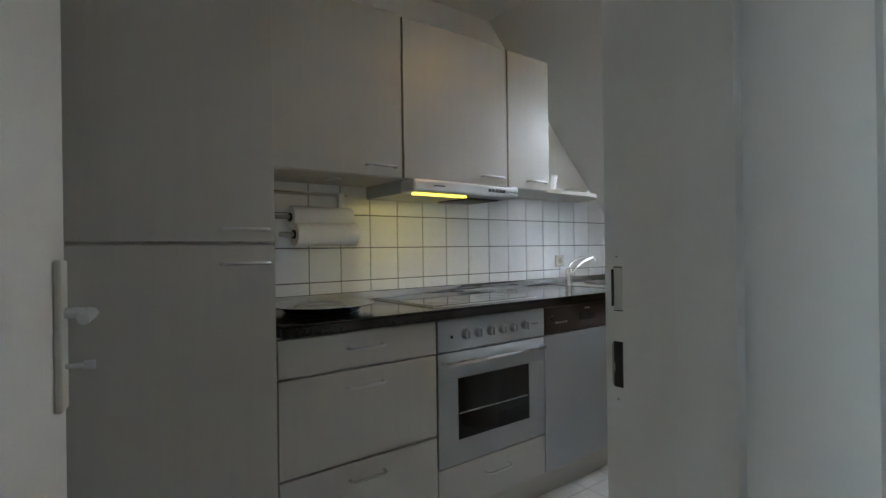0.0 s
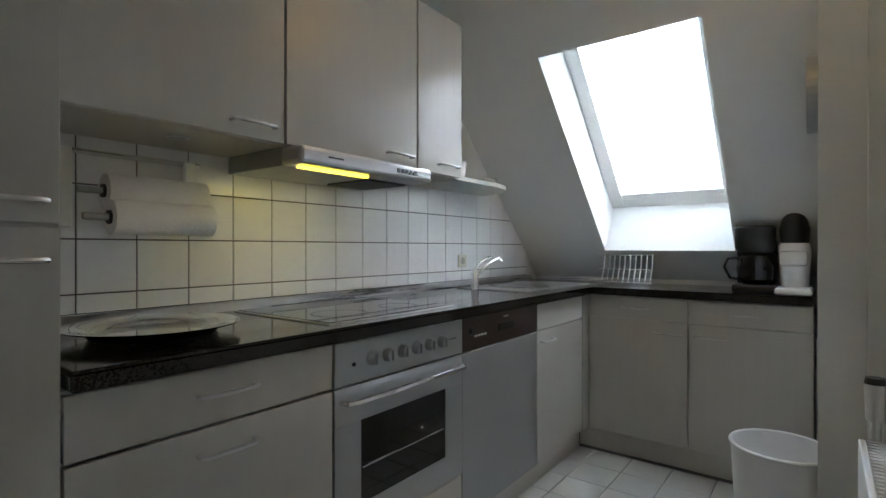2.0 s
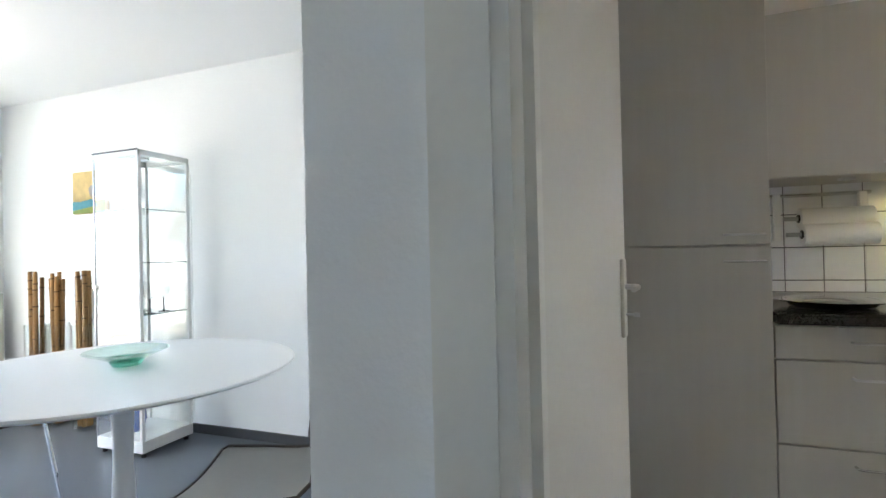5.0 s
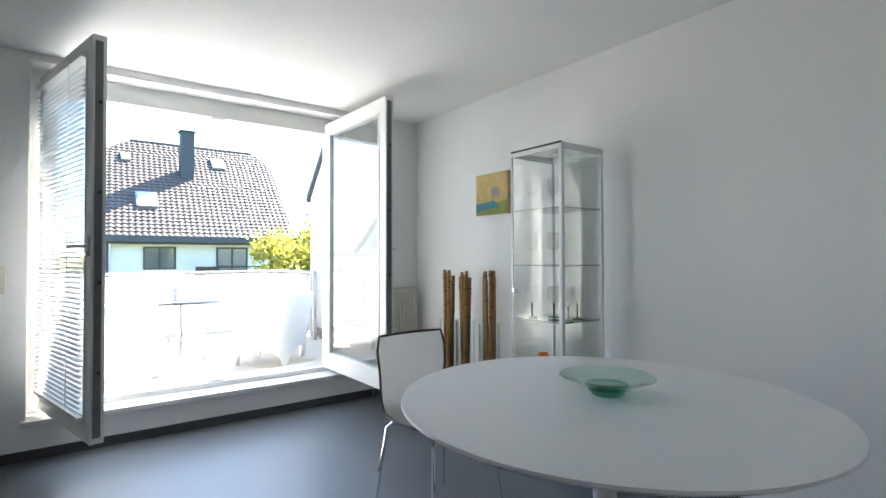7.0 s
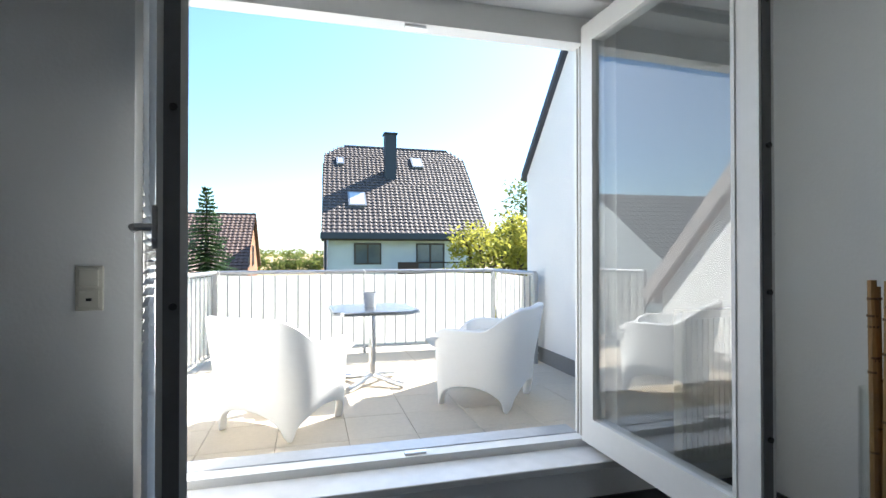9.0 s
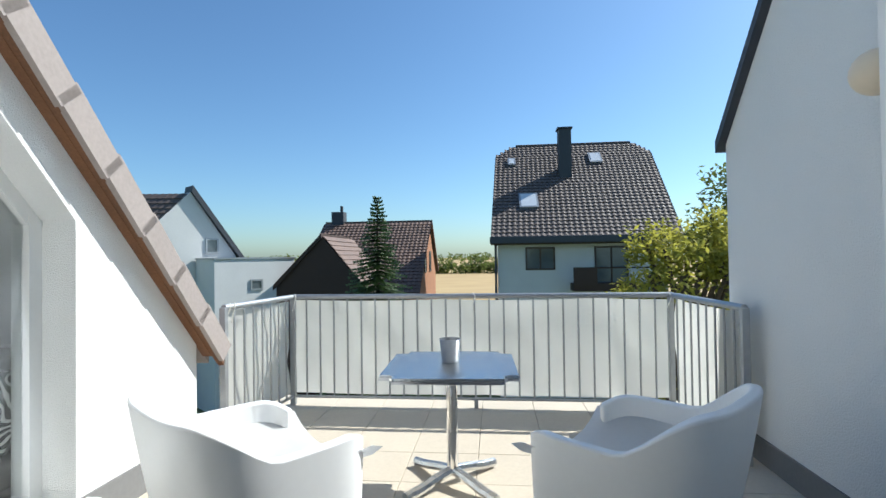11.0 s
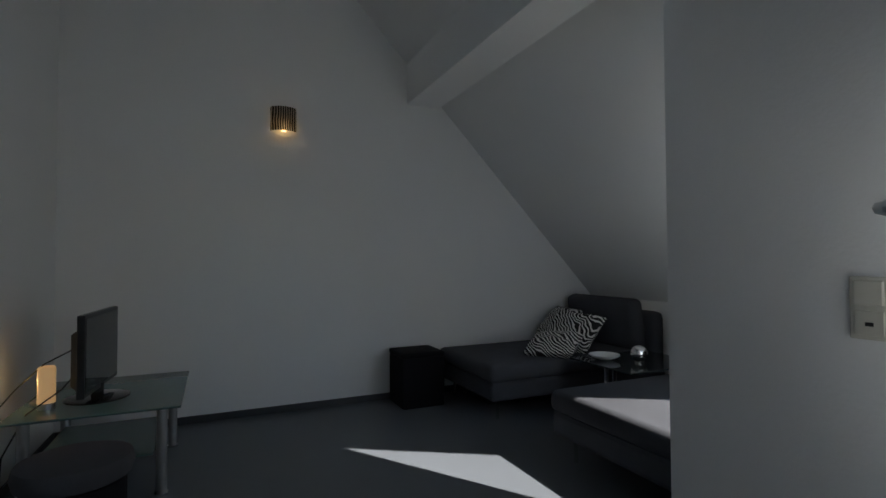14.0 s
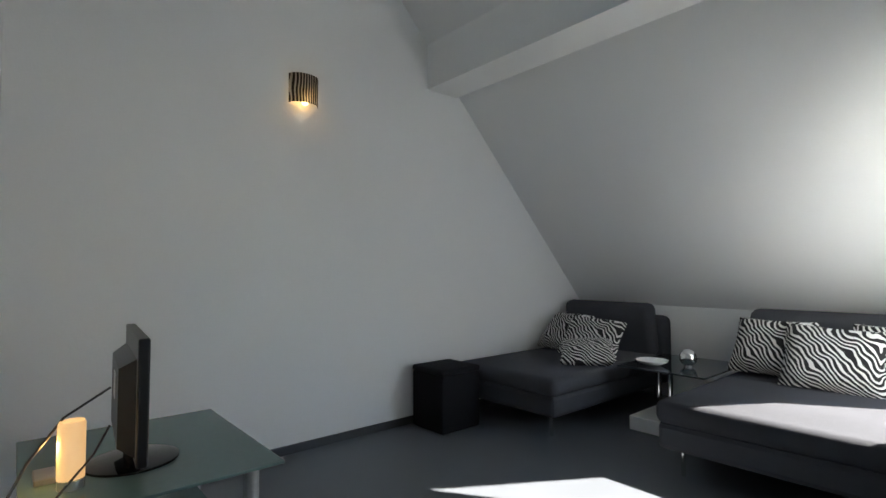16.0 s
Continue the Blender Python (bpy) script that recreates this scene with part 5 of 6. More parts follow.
for k in range(13):
    a = math.pi * k / 12
    cols.append((XW + 0.015 + 0.07 * math.sin(a), 3.725 - 0.1 * math.cos(a)))
for z0, z1 in ((2.235, 2.425),):
    lo, hi = [sbm.verts.new((x, y, z0)) for x, y in cols], [sbm.verts.new((x, y, z1)) for x, y in cols]
    for k in range(12):
        sbm.faces.new((lo[k], lo[k + 1], hi[k + 1], hi[k]))
bmesh.ops.solidify(sbm, geom=sbm.faces, thickness=0.004)
part("shade", sbm, "sconce", sc, "", True)
part("back_plate", box((XW, 3.67, 2.26), (XW + 0.012, 3.78, 2.4), 0.003), "steel", sc)
part("bulb", cyl((XW + 0.045, 3.725, 2.235), (XW + 0.045, 3.725, 2.3), 0.018), "warmglow", sc, "glowing bulb")


# ---- balcony ----
rail = thing("balcony_railing", "galvanised balcony railing with upright bars", "railing")
RZ = 0.995
run = [(-1.08, 7.24), (-0.97, 8.09), (1.99, 8.09), (2.06, 7.12)]
for (x, y) in run:
    part("post", box((x - 0.02, y - 0.02, FB), (x + 0.02, y + 0.02, RZ), 0.003), "zinc", rail, "square steel post")
for (a, b) in zip(run, run[1:]):
    d = Vector((b[0] - a[0], b[1] - a[1], 0))
    part("handrail", tube([(a[0], a[1], RZ), (b[0], b[1], RZ)], 0.021, 10), "zinc", rail, "round handrail", True)
    part("bottom_rail", tube([(a[0], a[1], FB + 0.07), (b[0], b[1], FB + 0.07)], 0.012, 8), "zinc", rail)
    n = round(d.length / 0.1138)
    for k in range(1, n):
        p = Vector((*a, 0)) + d * k / n
        part("bar", cyl((p.x, p.y, FB + 0.07), (p.x, p.y, RZ), 0.0075, seg=8), "zinc", rail)
part("post", box((0.5, 8.07, FB), (0.53, 8.1, FB + 0.08)), "zinc", rail)
scr = thing("privacy_screen", "creased white tarpaulin tied behind the railing bars", "privacy screen")
for (a, b), o in zip(zip(run, run[1:]), ((-0.03, 0), (0, 0.03), (0.03, 0))):
    bm = bmesh.new()
    L = math.dist(a, b)
    nx, nz = max(6, int(L / 0.04)), 14
    g = []
    for i in range(nx + 1):
        u = i / nx
        col = []
        for j in range(nz + 1):
            v = j / nz
            x, y = a[0] + (b[0] - a[0]) * u + o[0], a[1] + (b[1] - a[1]) * u + o[1]
            f = 0.032 * noise.noise(Vector((x * 2.5, y * 2.5, v * 2.0))) + 0.014 * noise.noise(Vector((x * 9 + v * 4, y * 9, v * 3)))
            sag = 0.012 * abs(math.sin(u * L * 2.6)) if j == nz else 0
            col.append(bm.verts.new((x + (f if o[0] else 0), y + (f if o[1] else 0), FB + 0.09 + v * (RZ - FB - 0.115) - sag)))
        g.append(col)
    for i in range(nx):
        for j in range(nz):
            bm.faces.new((g[i][j], g[i + 1][j], g[i + 1][j + 1], g[i][j + 1]))
    bmesh.ops.solidify(bm, geom=bm.faces, thickness=0.002)
    part("sheet", bm, "canvas", scr, "", True)
for (x, y) in ((-1.07, 7.3), (-1.06, 7.34), (-0.94, 8.06), (0.5, 8.07), (1.96, 8.06), (2.05, 7.16)):
    part("tie", tube([(x, y, RZ + 0.025), (x + 0.02, y - 0.03, RZ), (x, y - 0.025, RZ - 0.06), (x - 0.015, y - 0.01, RZ - 0.11)], 0.004, 6), "canvas", scr, "white tie string")

bt = thing("bistro_table", "square hammered aluminium bistro table", "table", (0.44, 6.78, FB), 2)
tt = box((-0.33, -0.33, 0.6), (0.33, 0.33, 0.625))
bmesh.ops.bevel(tt, geom=[e for e in tt.edges if abs(e.verts[0].co.z - e.verts[1].co.z) > 0.01], offset=0.07, segments=5, affect="EDGES")
part("tabletop", tt, "alu", bt, "", True)
rm2 = box((-0.335, -0.335, 0.598), (0.335, 0.335, 0.612))
bmesh.ops.bevel(rm2, geom=[e for e in rm2.edges if abs(e.verts[0].co.z - e.verts[1].co.z) > 0.01], offset=0.072, segments=5, affect="EDGES")
part("rim", rm2, "steel", bt, "", True)
part("pole", cyl((0, 0, 0.05), (0, 0, 0.6), 0.03, seg=20), "chrome", bt, "polished pole", True)
for k in range(4):
    a = math.pi / 4 + k * math.pi / 2
    c, s = math.cos(a), math.sin(a)
    part("foot", tube([(0.0, 0.0, 0.075), (0.1 * c, 0.1 * s, 0.06), (0.22 * c, 0.22 * s, 0.035), (0.31 * c, 0.31 * s, 0.026)], 0.025, 8), "alu", bt, "cast foot", True)
cu = thing("metal_cup", "small grey metal pot on the bistro table", "pot", (0.43, 6.83, FB + 0.625))
part("cup_body", lathe([(0.042, 0), (0.045, 0.004), (0.056, 0.118), (0.06, 0.122), (0.054, 0.122), (0.04, 0.008)], 28), "zinc", cu, "", True)


def shell_chair(at, rz):
    """A moulded tub chair that faces +y: a wrapped shell with arched feet, and a seat."""
    c = thing("tub_chair", "white moulded plastic tub armchair", "armchair", at, rz, "balcony chairs")
    n, m = 48, 12
    outer = []
    for k in range(n + 1):
        a = radians(-52 + 284 * k / n)
        back = max(0.0, -math.sin(a))
        x, y = math.cos(a), -math.sin(a)
        e = 0.62
        px = 0.36 * math.copysign(abs(x) ** e, x)
        py = -0.33 * math.copysign(abs(math.sin(a)) ** e, math.sin(a))
        outer.append((px, py, a))
    bm = bmesh.new()
    grid = []
    for px, py, a in outer:
        bk = max(0, min(1, (-py - 0.1) / 0.2))
        bk = bk * bk * (3 - 2 * bk)
        top = 0.55 + 0.15 * bk - 0.09 * max(0, (py - 0.17) / 0.16) ** 2
        t = abs(px) / 0.36
        u = py / 0.33
        arch_side = max(0, 1 - (u / 0.78) ** 2) if t > 0.8 else 0
        arch_back = max(0, 1 - (px / 0.26) ** 2) if py < -0.2 else 0
        bot = 0.17 * max(arch_side, arch_back) ** 0.45
        col = []
        for j in range(m + 1):
            v = j / m
            z = bot + (top - bot) * v
            fl = 1 - 0.07 * (1 - z / 0.6) ** 2 + 0.03 * bk * v
            lean = -0.07 * bk * max(0, (z - 0.3) / 0.45)
            col.append(bm.verts.new((px * fl, py * fl + lean, z)))
        grid.append(col)
    for i in range(n):
        for j in range(m):
            bm.faces.new((grid[i][j], grid[i + 1][j], grid[i + 1][j + 1], grid[i][j + 1]))
    bmesh.ops.recalc_face_normals(bm, faces=bm.faces)
    bmesh.ops.solidify(bm, geom=bm.faces, thickness=0.042)
    sh = part("shell", bm, "white", c, "", True)
    md = sh.modifiers.new("round", "BEVEL")
    md.width, md.segments, md.limit_method = 0.018, 3, "ANGLE"
    sbm = bmesh.new()
    g = []
    for i in range(13):
        u = i / 12
        row = []
        y = -0.31 + 0.64 * u
        z = 0.36 + 0.03 * u + 0.3 * max(0, 0.35 - u) ** 1.3 - 0.3 * max(0, u - 0.93)
        for k in range(11):
            x = (2 * k / 10 - 1) * 0.33 * (1 - 0.25 * max(0, 0.25 - u) * 2)
            row.append(sbm.verts.new((x, y, z + 0.1 * (abs(x) / 0.33) ** 3)))
        g.append(row)
    for i in range(12):
        for k in range(10):
            sbm.faces.new((g[i][k], g[i][k + 1], g[i + 1][k + 1], g[i + 1][k]))
    bmesh.ops.solidify(sbm, geom=sbm.faces, thickness=0.02)
    part("seat", sbm, "white", c, "", True)
    return c


shell_chair((-0.22, 5.98, FB), -38)
shell_chair((1.19, 6.14, FB), 50)
lt = thing("low_table", "small white low table beside the gable window", "table", (-0.9, 5.42, FB), 3)
part("tabletop", box((-0.14, -0.22, 0.3), (0.16, 0.2, 0.335), 0.01), "white", lt, "", True)
for y in (-0.2, 0.16):
    part("side_panel", box((-0.12, y, 0), (0.14, y + 0.025, 0.3), 0.004), "white", lt)
gl = thing("globe_lamp", "round opal globe lamp on the balcony wall", "wall lamp", (2.08, 6.14, 1.96))
gbm = bmesh.new()
bmesh.ops.create_uvsphere(gbm, u_segments=28, v_segments=16, radius=0.085)
part("globe", gbm, "globe", gl, "opal glass globe", True)
part("mount", cyl((0.07, 0, 0), (0.08, 0, 0), 0.045, seg=20), "white", gl)
fa = bmesh.new()
add_prism(fa, [(7.17, roof_out(7.17) - 0.16), (7.17, roof_out(7.17) - 0.03), (4.9, roof_out(4.9) - 0.03), (4.9, roof_out(4.9) - 0.16)], "x", -1.08, -1.04)
struct("trim_fascia", fa, "fascia", "weathered brown verge board under the roof tiles", "trim")
struct("trim_soffit", prism([(7.1, roof_out(7.1) - 0.165), (7.1, roof_out(7.1) - 0.15), (4.9, roof_out(4.9) - 0.15), (4.9, roof_out(4.9) - 0.165)], "x", -1.14, -1.08), "fascia", "narrow brown soffit board", "trim")


# ---- neighbourhood ----
def tiled_slope(o, along, up, w, h, tile=0.3, course=0.34, wave=0.03, edge=None):
    """A sheet of pantiles: o is its lower corner, along runs on the eave, up climbs the slope. edge(v) gives the two ends as shares of w."""
    bm = bmesh.new()
    al, upv = Vector(along).normalized(), Vector(up).normalized()
    nr = al.cross(upv).normalized()
    nrow = int(h / course)
    for r in range(nrow):
        v0, v1 = r * course, min(h, (r + 1) * course + 0.03)
        e0, e1 = edge(v0 / h) if edge else (0, 1)
        c0, c1 = e0 * w, e1 * w
        n = max(2, int((c1 - c0) / tile)) * 4
        lo, hi, low = [], [], []
        for k in range(n + 1):
            s = c0 + (c1 - c0) * k / n
            b = wave * (0.5 + 0.5 * math.sin(2 * math.pi * k / 4 + 0.6)) + 0.006 * noise.noise(Vector((s * 3, r, 0)))
            lo.append(bm.verts.new(Vector(o) + al * s + upv * v0 + nr * (b + 0.045)))
            hi.append(bm.verts.new(Vector(o) + al * s + upv * v1 + nr * (b + 0.0)))
            low.append(bm.verts.new(Vector(o) + al * s + upv * v0 + nr * (b * 0.5)))
        for k in range(n):
            bm.faces.new((lo[k], lo[k + 1], hi[k + 1], hi[k]))
            bm.faces.new((low[k], low[k + 1], lo[k + 1], lo[k]))
    return bm


def house_window(parent, lo, hi, axis, frame_m="winframe", mull=1):
    """A window on a wall that faces -y (axis y) or +x (axis x)."""
    x0, y0, z0 = lo
    x1, y1, z1 = hi
    w = part("window", box((x0, y0 - 0.02, z0), (x1, y1 + 0.05, z1)) if axis == "y" else box((x0 - 0.05, y0, z0), (x1 + 0.02, y1, z1)), "pane", parent, "dark window pane")
    t = 0.08
    if axis == "y":
        bars = [((x0, y0 - 0.05, z0), (x1, y0, z0 + t)), ((x0, y0 - 0.05, z1 - t), (x1, y0, z1)), ((x0, y0 - 0.05, z0 + t), (x0 + t, y0, z1 - t)), ((x1 - t, y0 - 0.05, z0 + t), (x1, y0, z1 - t))]
        for k in range(mull):
            m = x0 + (x1 - x0) * (k + 1) / (mull + 1)
            bars.append(((m - t / 2, y0 - 0.05, z0 + t), (m + t / 2, y0, z1 - t)))
    else:
        bars = [((x1, y0, z0), (x1 + 0.05, y1, z0 + t)), ((x1, y0, z1 - t), (x1 + 0.05, y1, z1)), ((x1, y0, z0 + t), (x1 + 0.05, y0 + t, z1 - t)), ((x1, y1 - t, z0 + t), (x1 + 0.05, y1, z1 - t))]
    part("frame", boxes(*bars), frame_m, w)


bh = thing("large_house", "white rendered house with a steep brown half-hipped tiled roof", "house")
EY, EZ, RY, RZH = 27.75, 2.15, 34.8, 7.95
part("wall", box((0.85, 28.5, -5.5), (8.75, 36.5, 2.4)), "house", bh)
sl = math.hypot(RY - EY, RZH - EZ)


def big_edge(v):
    a = 0.04 * v
    b = 1.0 + 0.06 * v
    cut = max(0, v - 0.85) / 0.15
    return a + 0.13 * cut, b - 0.11 * cut


rf = part("roof", tiled_slope((0.5, EY, EZ + 0.05), (1, 0, 0), (0, RY - EY, RZH - EZ), 8.75, sl, 0.26, 0.3, 0.035, big_edge), "rooftile", bh, "dark brown pantiles")
rf["kind"] = "stuff"
part("gable", prism([(28.4, 2.0), (37.5, 2.0), (36.0, 6.0), (34.8, 6.9)], "x", 0.75, 8.85), "darkwood", bh)
part("hip", prism([(1.0, 7.0), (9.6, 7.0), (8.7, RZH), (2.1, RZH)], "y", RY + 0.05, RY + 0.4), "rooftile", bh)
part("ridge", tube([(2.05, RY, RZH + 0.03), (8.8, RY, RZH + 0.03)], 0.12, 8), "rooftile", bh)
part("gutter", box((0.45, EY - 0.15, EZ - 0.25), (9.3, EY + 0.1, EZ + 0.08), 0.03), "chimney", bh, "slate-blue eaves board")
part("soffit", box((0.5, EY, EZ - 0.3), (9.25, 28.5, EZ - 0.2)), "darkwood", bh)
part("downpipe", cyl((0.72, 28.4, -5), (0.72, 28.4, 2.0), 0.06), "chimney", bh)
ch = part("chimney", box((4.25, 31.8, 5.0), (4.92, 32.5, 8.25)), "chimney", bh, "slate-clad chimney")
part("cap", box((4.18, 31.72, 8.25), (4.99, 32.58, 8.33)), "chimney", ch)
house_window(bh, (2.15, 28.5, 0.62), (3.55, 28.5, 1.72), "y")
house_window(bh, (5.4, 28.5, -0.3), (6.95, 28.5, 1.72), "y")
house_window(bh, (2.2, 28.5, -2.2), (3.5, 28.5, -0.9), "y")
bal = part("balcony", box((4.25, 27.5, -0.35), (7.6, 28.5, 0.0)), "darkwood", bh, "dark timber balcony")
part("balustrade", box((4.25, 27.4, -0.1), (5.3, 27.5, 0.75)), "darkwood", bal)
part("balustrade_rail", tube([(5.3, 27.45, 0.72), (7.6, 27.45, 0.72)], 0.04, 6), "darkwood", bal)
q = Vector((0, RY - EY, RZH - EZ)).normalized()
nq = Vector((0, -q.z, q.y))
for x0, x1, v0, v1 in ((1.96, 2.92, 2.3, 3.6), (6.1, 6.8, 6.7, 7.8), (1.5, 1.95, 6.7, 7.45)):
    o = Vector((0, EY, EZ + 0.05))
    w = part("roof_window", prism([((o + q * v0 + nq * a).y, (o + q * v0 + nq * a).z) for a in (0.0, 0.14)] + [((o + q * v1 + nq * a).y, (o + q * v1 + nq * a).z) for a in (0.14, 0.0)], "x", x0, x1), "zinc", bh, "grey roof window")
    part("pane", prism([((o + q * (v0 + 0.1) + nq * a).y, (o + q * (v0 + 0.1) + nq * a).z) for a in (0.13, 0.15)] + [((o + q * (v1 - 0.1) + nq * a).y, (o + q * (v1 - 0.1) + nq * a).z) for a in (0.15, 0.13)], "x", x0 + 0.09, x1 - 0.09), "blind", w)

# brick house with a russet roof and a lower dark wing in front
br = thing("brick_house", "brick house with a russet tiled roof and dark timber wing", "house")
part("wall", prism([(30.2, -5.5), (39.0, -5.5), (39.0, 0.3), (36.0, 3.45), (30.2, -0.7)], "x", -9.4, -3.5), "brick", br, "orange brick gable")
tiles = part("roof", tiled_slope((-10.4, 30.0, -0.75), (1, 0, 0), (0, 6.0, 4.45), 7.1, 7.45, 0.26, 0.3, 0.035), "redtile", br, "russet pantiles")
tiles["kind"] = "stuff"
part("roof", prism([(36.0, 3.5), (36.0, 3.72), (39.3, 0.5), (39.3, 0.3)], "x", -10.4, -3.3), "redtile", br)
house_window(br, (-3.5, 33.4, 0.4), (-3.5, 34.2, 1.7), "x")
house_window(br, (-3.5, 35.6, 0.4), (-3.5, 36.4, 1.7), "x")
cb2 = part("chimney", box((-9.9, 35.7, 3.0), (-9.1, 36.4, 4.35)), "chimney", br)
part("pot", cyl((-9.3, 36.0, 4.35), (-9.3, 36.0, 4.75), 0.1), "chimney", cb2)
wg = part("wing", prism([(-10.6, -5.5), (-4.9, -5.5), (-4.9, -0.7), (-7.45, 2.35), (-10.6, -0.8)], "y", 27.0, 31.5), "darkwood", br, "dark timber gable wing")
wr = part("wing_roof", tiled_slope((-4.75, 27.0, -0.85), (0, 1, 0), (-2.7, 0, 3.25), 5.0, 4.2, 0.3, 0.3, 0.02), "redtile", wg, "brown tiled wing roof")
wr["kind"] = "stuff"
part("wing_verge", prism([(-10.9, -1.0), (-10.7, -1.05), (-7.45, 2.3), (-7.45, 2.5)], "y", 26.85, 31.5), "darkwood", wg)

wh = thing("white_house", "modern white gabled house with a flat-roofed wing", "house")
part("wall", prism([(-17.3, -5.5), (-11.3, -5.5), (-11.3, 1.5), (-13.4, 4.5), (-17.3, 0.5)], "y", 26.0, 26.8), "house", wh, "white gable wall")
part("roof", prism([(-11.05, 1.25), (-10.95, 1.45), (-13.35, 4.8), (-13.4, 4.5)], "y", 25.8, 26.8), "chimney", wh, "dark roof edge")
tiles = part("roof", tiled_slope((-22.3, 31.0, 0.5), (1, -1, 0), (4, 0, 4.1), 7.07, 5.7, 0.3, 0.34, 0.03), "rooftile", wh)
tiles["kind"] = "stuff"
part("annexe", box((-13.2, 23.8, -5.5), (-9.35, 25.9, 1.35)), "house", wh, "flat-roofed white wing")
part("coping", box((-13.25, 23.75, 1.35), (-9.3, 25.95, 1.42)), "zinc", wh)
house_window(wh, (-12.75, 26.0, 1.62), (-12.15, 26.0, 2.35), "y", "zinc", 0)
house_window(wh, (-11.6, 23.8, -0.1), (-11.0, 23.8, 0.4), "y", "zinc", 0)


wh.matrix_world = Matrix.Translation((-13.3, 26, 0)) @ pose(0, 0, 0, 0, 0, 52) @ Matrix.Translation((13.3, -26, 0))


# ---- trees ----
def leaf_cloud(clumps, leaf, seed, per):
    """Small bent leaf pairs scattered in clumps (centre, radius)."""
    rnd = random.Random(seed)
    vs, fs = [], []
    for (cx, cy, cz), r in clumps:
        for _ in range(per):
            while True:
                p = Vector((rnd.uniform(-1, 1), rnd.uniform(-1, 1), rnd.uniform(-1, 1)))
                if 0.2 < p.length < 1:
                    break
            p = p * r * rnd.uniform(0.6, 1.12)
            a = Vector((rnd.uniform(-1, 1), rnd.uniform(-1, 1), rnd.uniform(-0.7, 0.7))).normalized() * leaf * rnd.uniform(0.6, 1.3)
            b = a.cross(Vector((rnd.uniform(-1, 1), rnd.uniform(-1, 1), 1))).normalized() * leaf * 0.45
            o = Vector((cx, cy, cz)) + p
            i = len(vs)
            vs += [o - a, o + b, o + a, o - b]
            fs.append((i, i + 1, i + 2, i + 3))
    me = bpy.data.meshes.new("crown")
    me.from_pydata([tuple(v) for v in vs], [], fs)
    return me


def broad_tree(name, label, at, height, spread, material, seed, leaf=0.07, nclump=34, per=150):
    rnd = random.Random(seed)
    t = thing(name, label, "tree", at)
    tr = bmesh.new()
    add_tube(tr, [(0, 0, 0), (0.05, 0, height * 0.3), (-0.03, 0.04, height * 0.6), (0.02, 0, height * 0.85)], height * 0.018)
    clumps = []
    for _ in range(nclump):
        a, v = rnd.uniform(0, 6.283), rnd.uniform(0.35, 1.0)
        r = spread * math.sin(math.pi * (0.2 + 0.75 * v)) ** 0.6 * rnd.uniform(0.25, 1.0)
        c = (r * math.cos(a), r * math.sin(a), height * v)
        clumps.append((c, spread * rnd.uniform(0.14, 0.3)))
        if rnd.random() < 0.5:
            add_tube(tr, [(0, 0, height * v * 0.6), (c[0] * 0.5, c[1] * 0.5, height * v * 0.85), c], height * 0.006, 6)
    part("trunk", tr, "bark", t, "", True)
    me = leaf_cloud(clumps, leaf, seed, per)
    me.materials.append(M[material])
    new("crown", me).parent = t
    return t


broad_tree("garden_tree", "leafy tree turning yellow beside the house", (4.3, 14.2, -5.5), 7.5, 1.9, "leafy", 4, 0.075, 80, 150)
broad_tree("garden_tree", "green and yellow tree beside the balcony", (6.3, 16.5, -5.5), 9.0, 2.4, "leafg", 9, 0.085, 60, 150)
broad_tree("garden_tree", "green tree between the houses", (-13.2, 38, -5.5), 6.4, 3.2, "leafg", 12, 0.16, 40, 120)
broad_tree("garden_tree", "bushy green tree beside the white house", (-10.4, 33, -5.5), 5.9, 2.0, "leafg", 15, 0.14, 30, 120)
con = thing("spruce", "slender dark green spruce beside the brick house", "tree", (-3.7, 22.5, -5.5))
part("trunk", cyl((0, 0, 0), (0, 0, 9.0), 0.16, 0.02, 8), "bark", con)
rnd = random.Random(21)
nvs, nfs = [], []
z = 2.0
while z < 9.1:
    q2 = 1 - (z - 1.0) / 8.3
    for k in range(13):
        a = rnd.uniform(0, 6.283)
        L = max(0.1, 3.0 * q2 * rnd.uniform(0.55, 1.05))
        d, up = Vector((math.cos(a), math.sin(a), 0)), Vector((0, 0, 1))
        s = d.cross(up)
        for m in range(max(4, int(L / 0.07))):
            f = (m + rnd.random()) / max(4, int(L / 0.07))
            o = Vector((0, 0, z)) + d * L * f - up * (0.28 * L * f - 0.1 * f)
            for sg in (1, -1):
                tip = o + s * sg * (0.02 + 0.26 * (1 - f) * L) + d * 0.06 - up * rnd.uniform(0.0, 0.08)
                i = len(nvs)
                nvs += [tuple(o), tuple(o + d * 0.1 + up * 0.05), tuple(tip)]
                nfs.append((i, i + 1, i + 2))
    z += 0.13
me = bpy.data.meshes.new("crown")
me.from_pydata(nvs, [], nfs)
me.materials.append(M["conifer"])
new("crown", me).parent = con
hedge = []
rnd = random.Random(33)
for k in range(130):
    hedge.append(((rnd.uniform(-60, 40), rnd.uniform(205, 225), -5.5 + rnd.uniform(0.5, 3.5) + 3.0 * max(0, noise.noise(Vector((k * 0.37, 0, 0))))), rnd.uniform(2.0, 4.5)))
me = leaf_cloud(hedge, 0.8, 3, 60)
me.materials.append(M["leafg"])
tagged(new("far_trees", me), "row of far green trees beyond the field", "trees", kind="stuff")
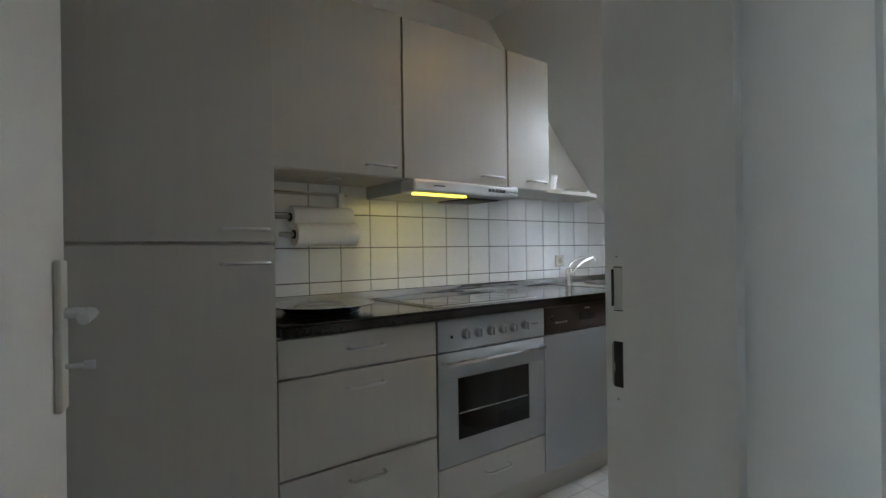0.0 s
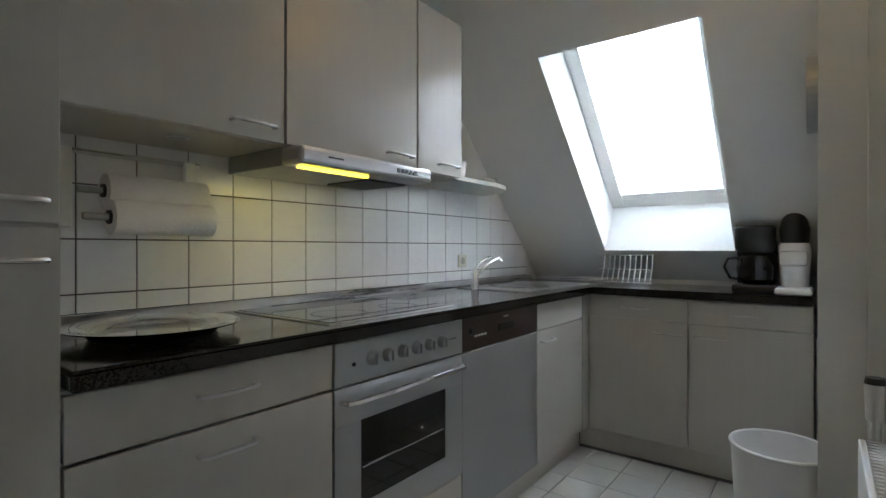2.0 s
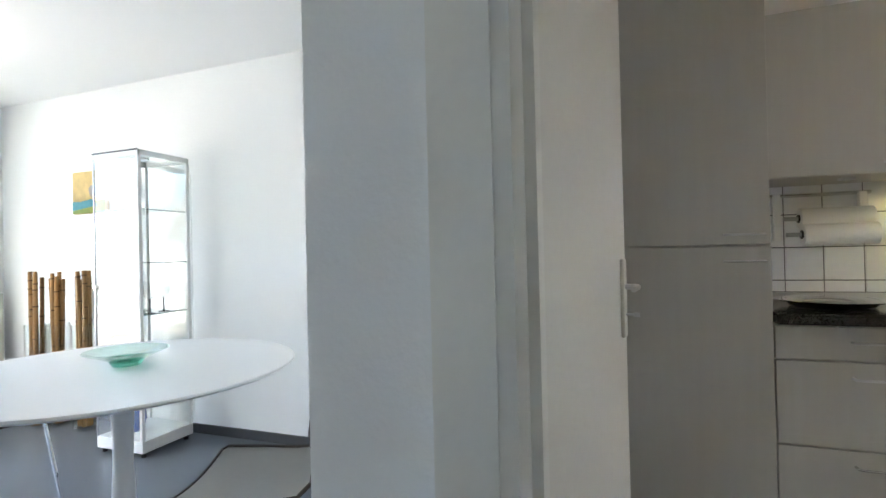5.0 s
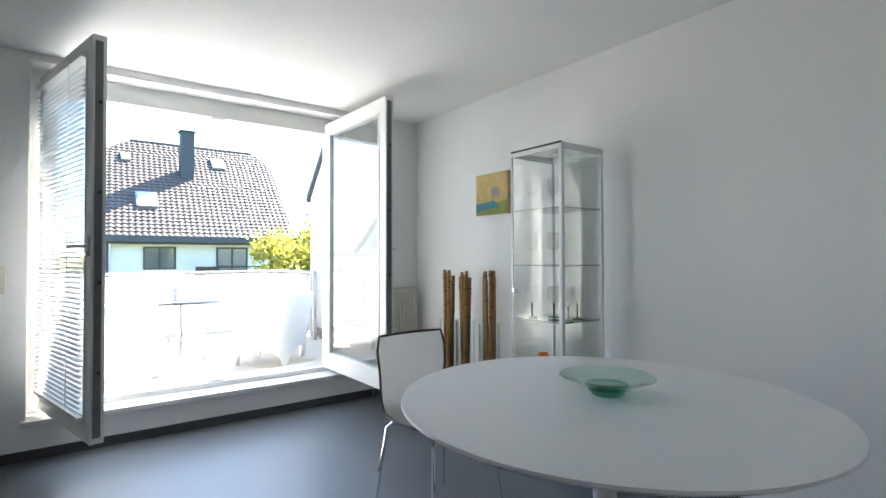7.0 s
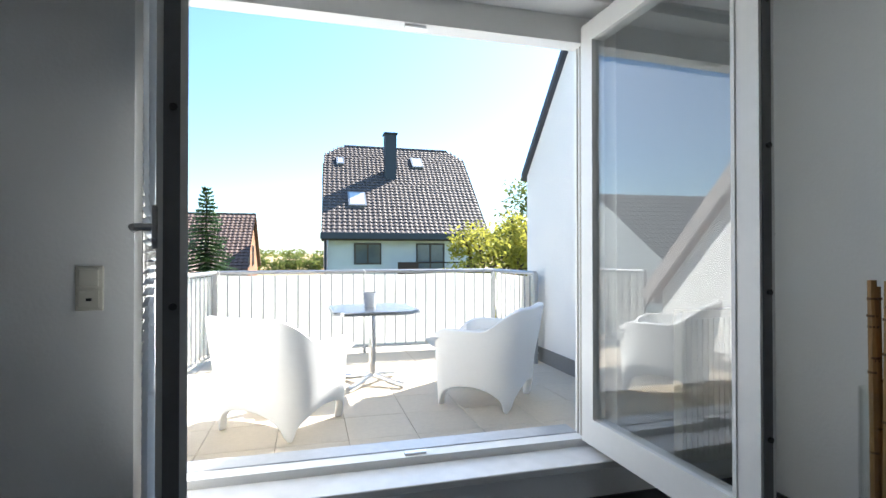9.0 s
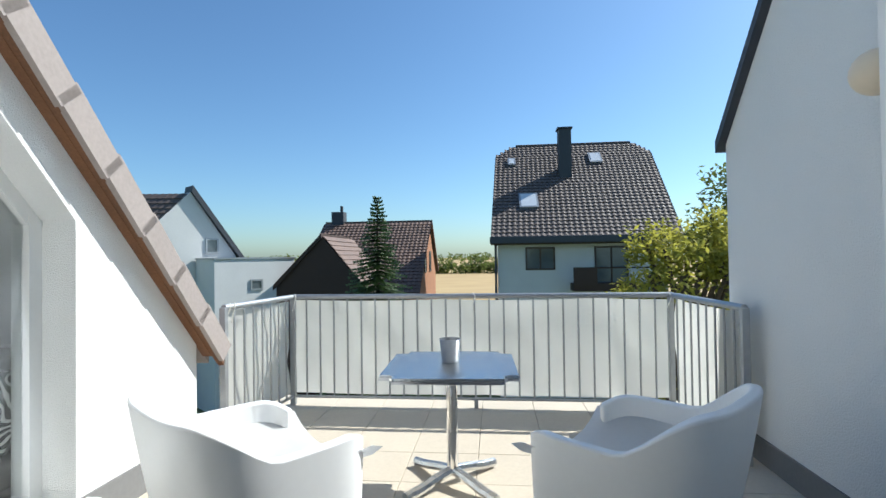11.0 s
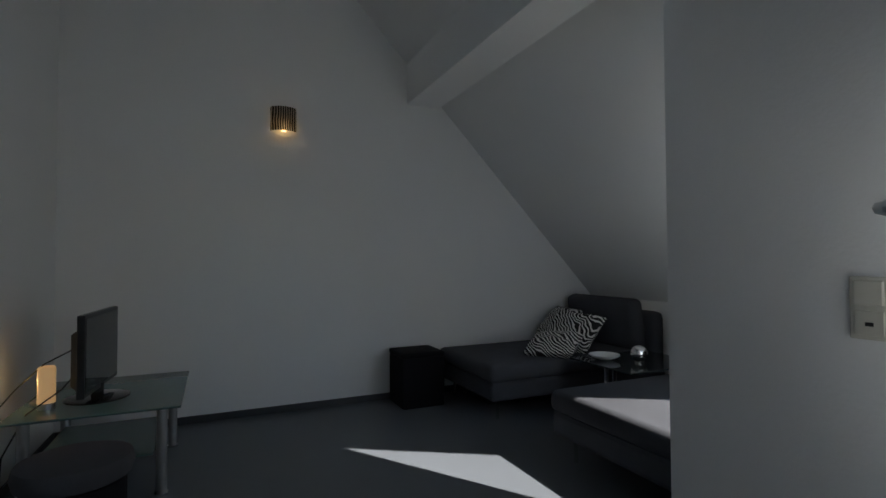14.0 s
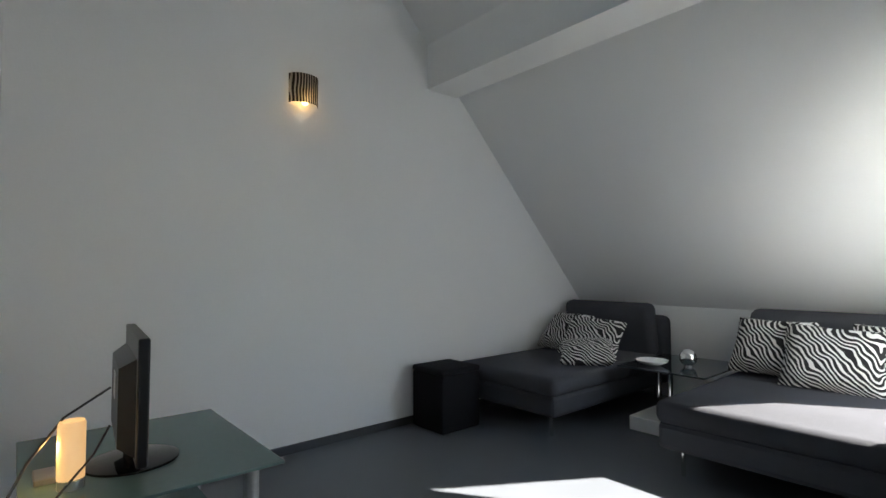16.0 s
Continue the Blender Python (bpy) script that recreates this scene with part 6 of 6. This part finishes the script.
wood = [((rnd.uniform(-900, 500), rnd.uniform(900, 1300), -5.5 + rnd.uniform(0, 5)), rnd.uniform(8, 18)) for _ in range(160)]
me = leaf_cloud(wood, 4.0, 5, 40)
me.materials.append(M["leafg"])
tagged(new("far_wood", me), "hazy wooded horizon", "trees", kind="stuff")


# ---- pieces: tiles ----
def piece_mesh(name, sx, sy, sz, material, bev=0.0012):
    bm = box((-sx / 2, -sy / 2, 0), (sx / 2, sy / 2, sz))
    bmesh.ops.bevel(bm, geom=[e for e in bm.edges if e.verts[0].co.z > sz * 0.5 and e.verts[1].co.z > sz * 0.5], offset=bev, segments=1, affect="EDGES")
    me = bpy.data.meshes.new(name)
    bm.to_mesh(me)
    bm.free()
    me.materials.append(M[material])
    return me


prnd = random.Random(8)


def lay(name, me, parent, m):
    ob = new(name, me)
    ob.parent = parent
    ob.matrix_basis = m


def setting(name):
    return bpy.data.objects[name]


splash = struct("tile_bed", boxes(((XK - 0.004, -3.25, 0.93), (XK - 0.001, -0.5, 1.44)),), "grout", "dark grey joints between the white wall tiles", "wall tiles")
full = piece_mesh("tile", 0.146, 0.146, 0.006, "tile")
low = piece_mesh("tile", 0.05, 0.146, 0.006, "tile")
for k in range(-1, 18):
    y = -0.755 - 0.15 * k
    for z in (1.075, 1.225, 1.375):
        if k == -1 and z > 2 or z + 0.02 > kslope(y) + 0.12:
            continue
        lay("tile", full, splash, Matrix.Translation((XK - 0.003, y if k >= 0 else -0.605, z)) @ pose(0, 0, 0, 0, -90 + prnd.uniform(-0.15, 0.15), 0))
    lay("tile", low, splash, Matrix.Translation((XK - 0.003, y if k >= 0 else -0.605, 0.973)) @ pose(0, 0, 0, 0, -90, 0))
ft = piece_mesh("tile", 0.196, 0.196, 0.006, "ftile")
kf = setting("floor_kitchen")
for i in range(7):
    for j in range(17):
        x, y = 0.545 + 0.2 * i - 0.025, -2.84 + 0.2 * j
        if x < 1.75:
            lay("tile", ft, kf, pose(x, y, -0.006 + prnd.uniform(-0.0003, 0.0003)))
bt2 = piece_mesh("tile", 0.397, 0.397, 0.02, "btile", 0.002)
bf = setting("floor_balcony")
for i in range(9):
    for j in range(8):
        x, y = 0.56 + 0.2 + 0.4 * (i - 5), 7.18 + 0.2 + 0.4 * (j - 5)
        if x < 2.3 and y < 8.2:
            lay("tile", bt2, bf, pose(x, y, FB - 0.02 + prnd.uniform(-0.0006, 0.0006), prnd.uniform(-0.08, 0.08), prnd.uniform(-0.08, 0.08), 0))
vt = piece_mesh("tile", 0.2, 0.39, 0.035, "verge", 0.006)
rn = setting("roof_north")
ang = math.degrees(math.atan(1.07))
sd = piece_mesh("tile", 0.03, 0.38, 0.13, "verge", 0.004)
for k in range(9):
    s = 0.19 + 0.34 * k
    y, z = 7.2 - s * math.cos(radians(ang)), roof_out(7.2) + s * math.sin(radians(ang))
    lay("tile", vt, rn, pose(-1.12, y, z - 0.02, -ang - 2.0, 0, 0))
    lay("tile", sd, rn, Matrix.Translation((-1.03, y, z - 0.02)) @ pose(0, 0, 0, -ang - 2.0, 0, 0) @ Matrix.Translation((0, 0, -0.1)))
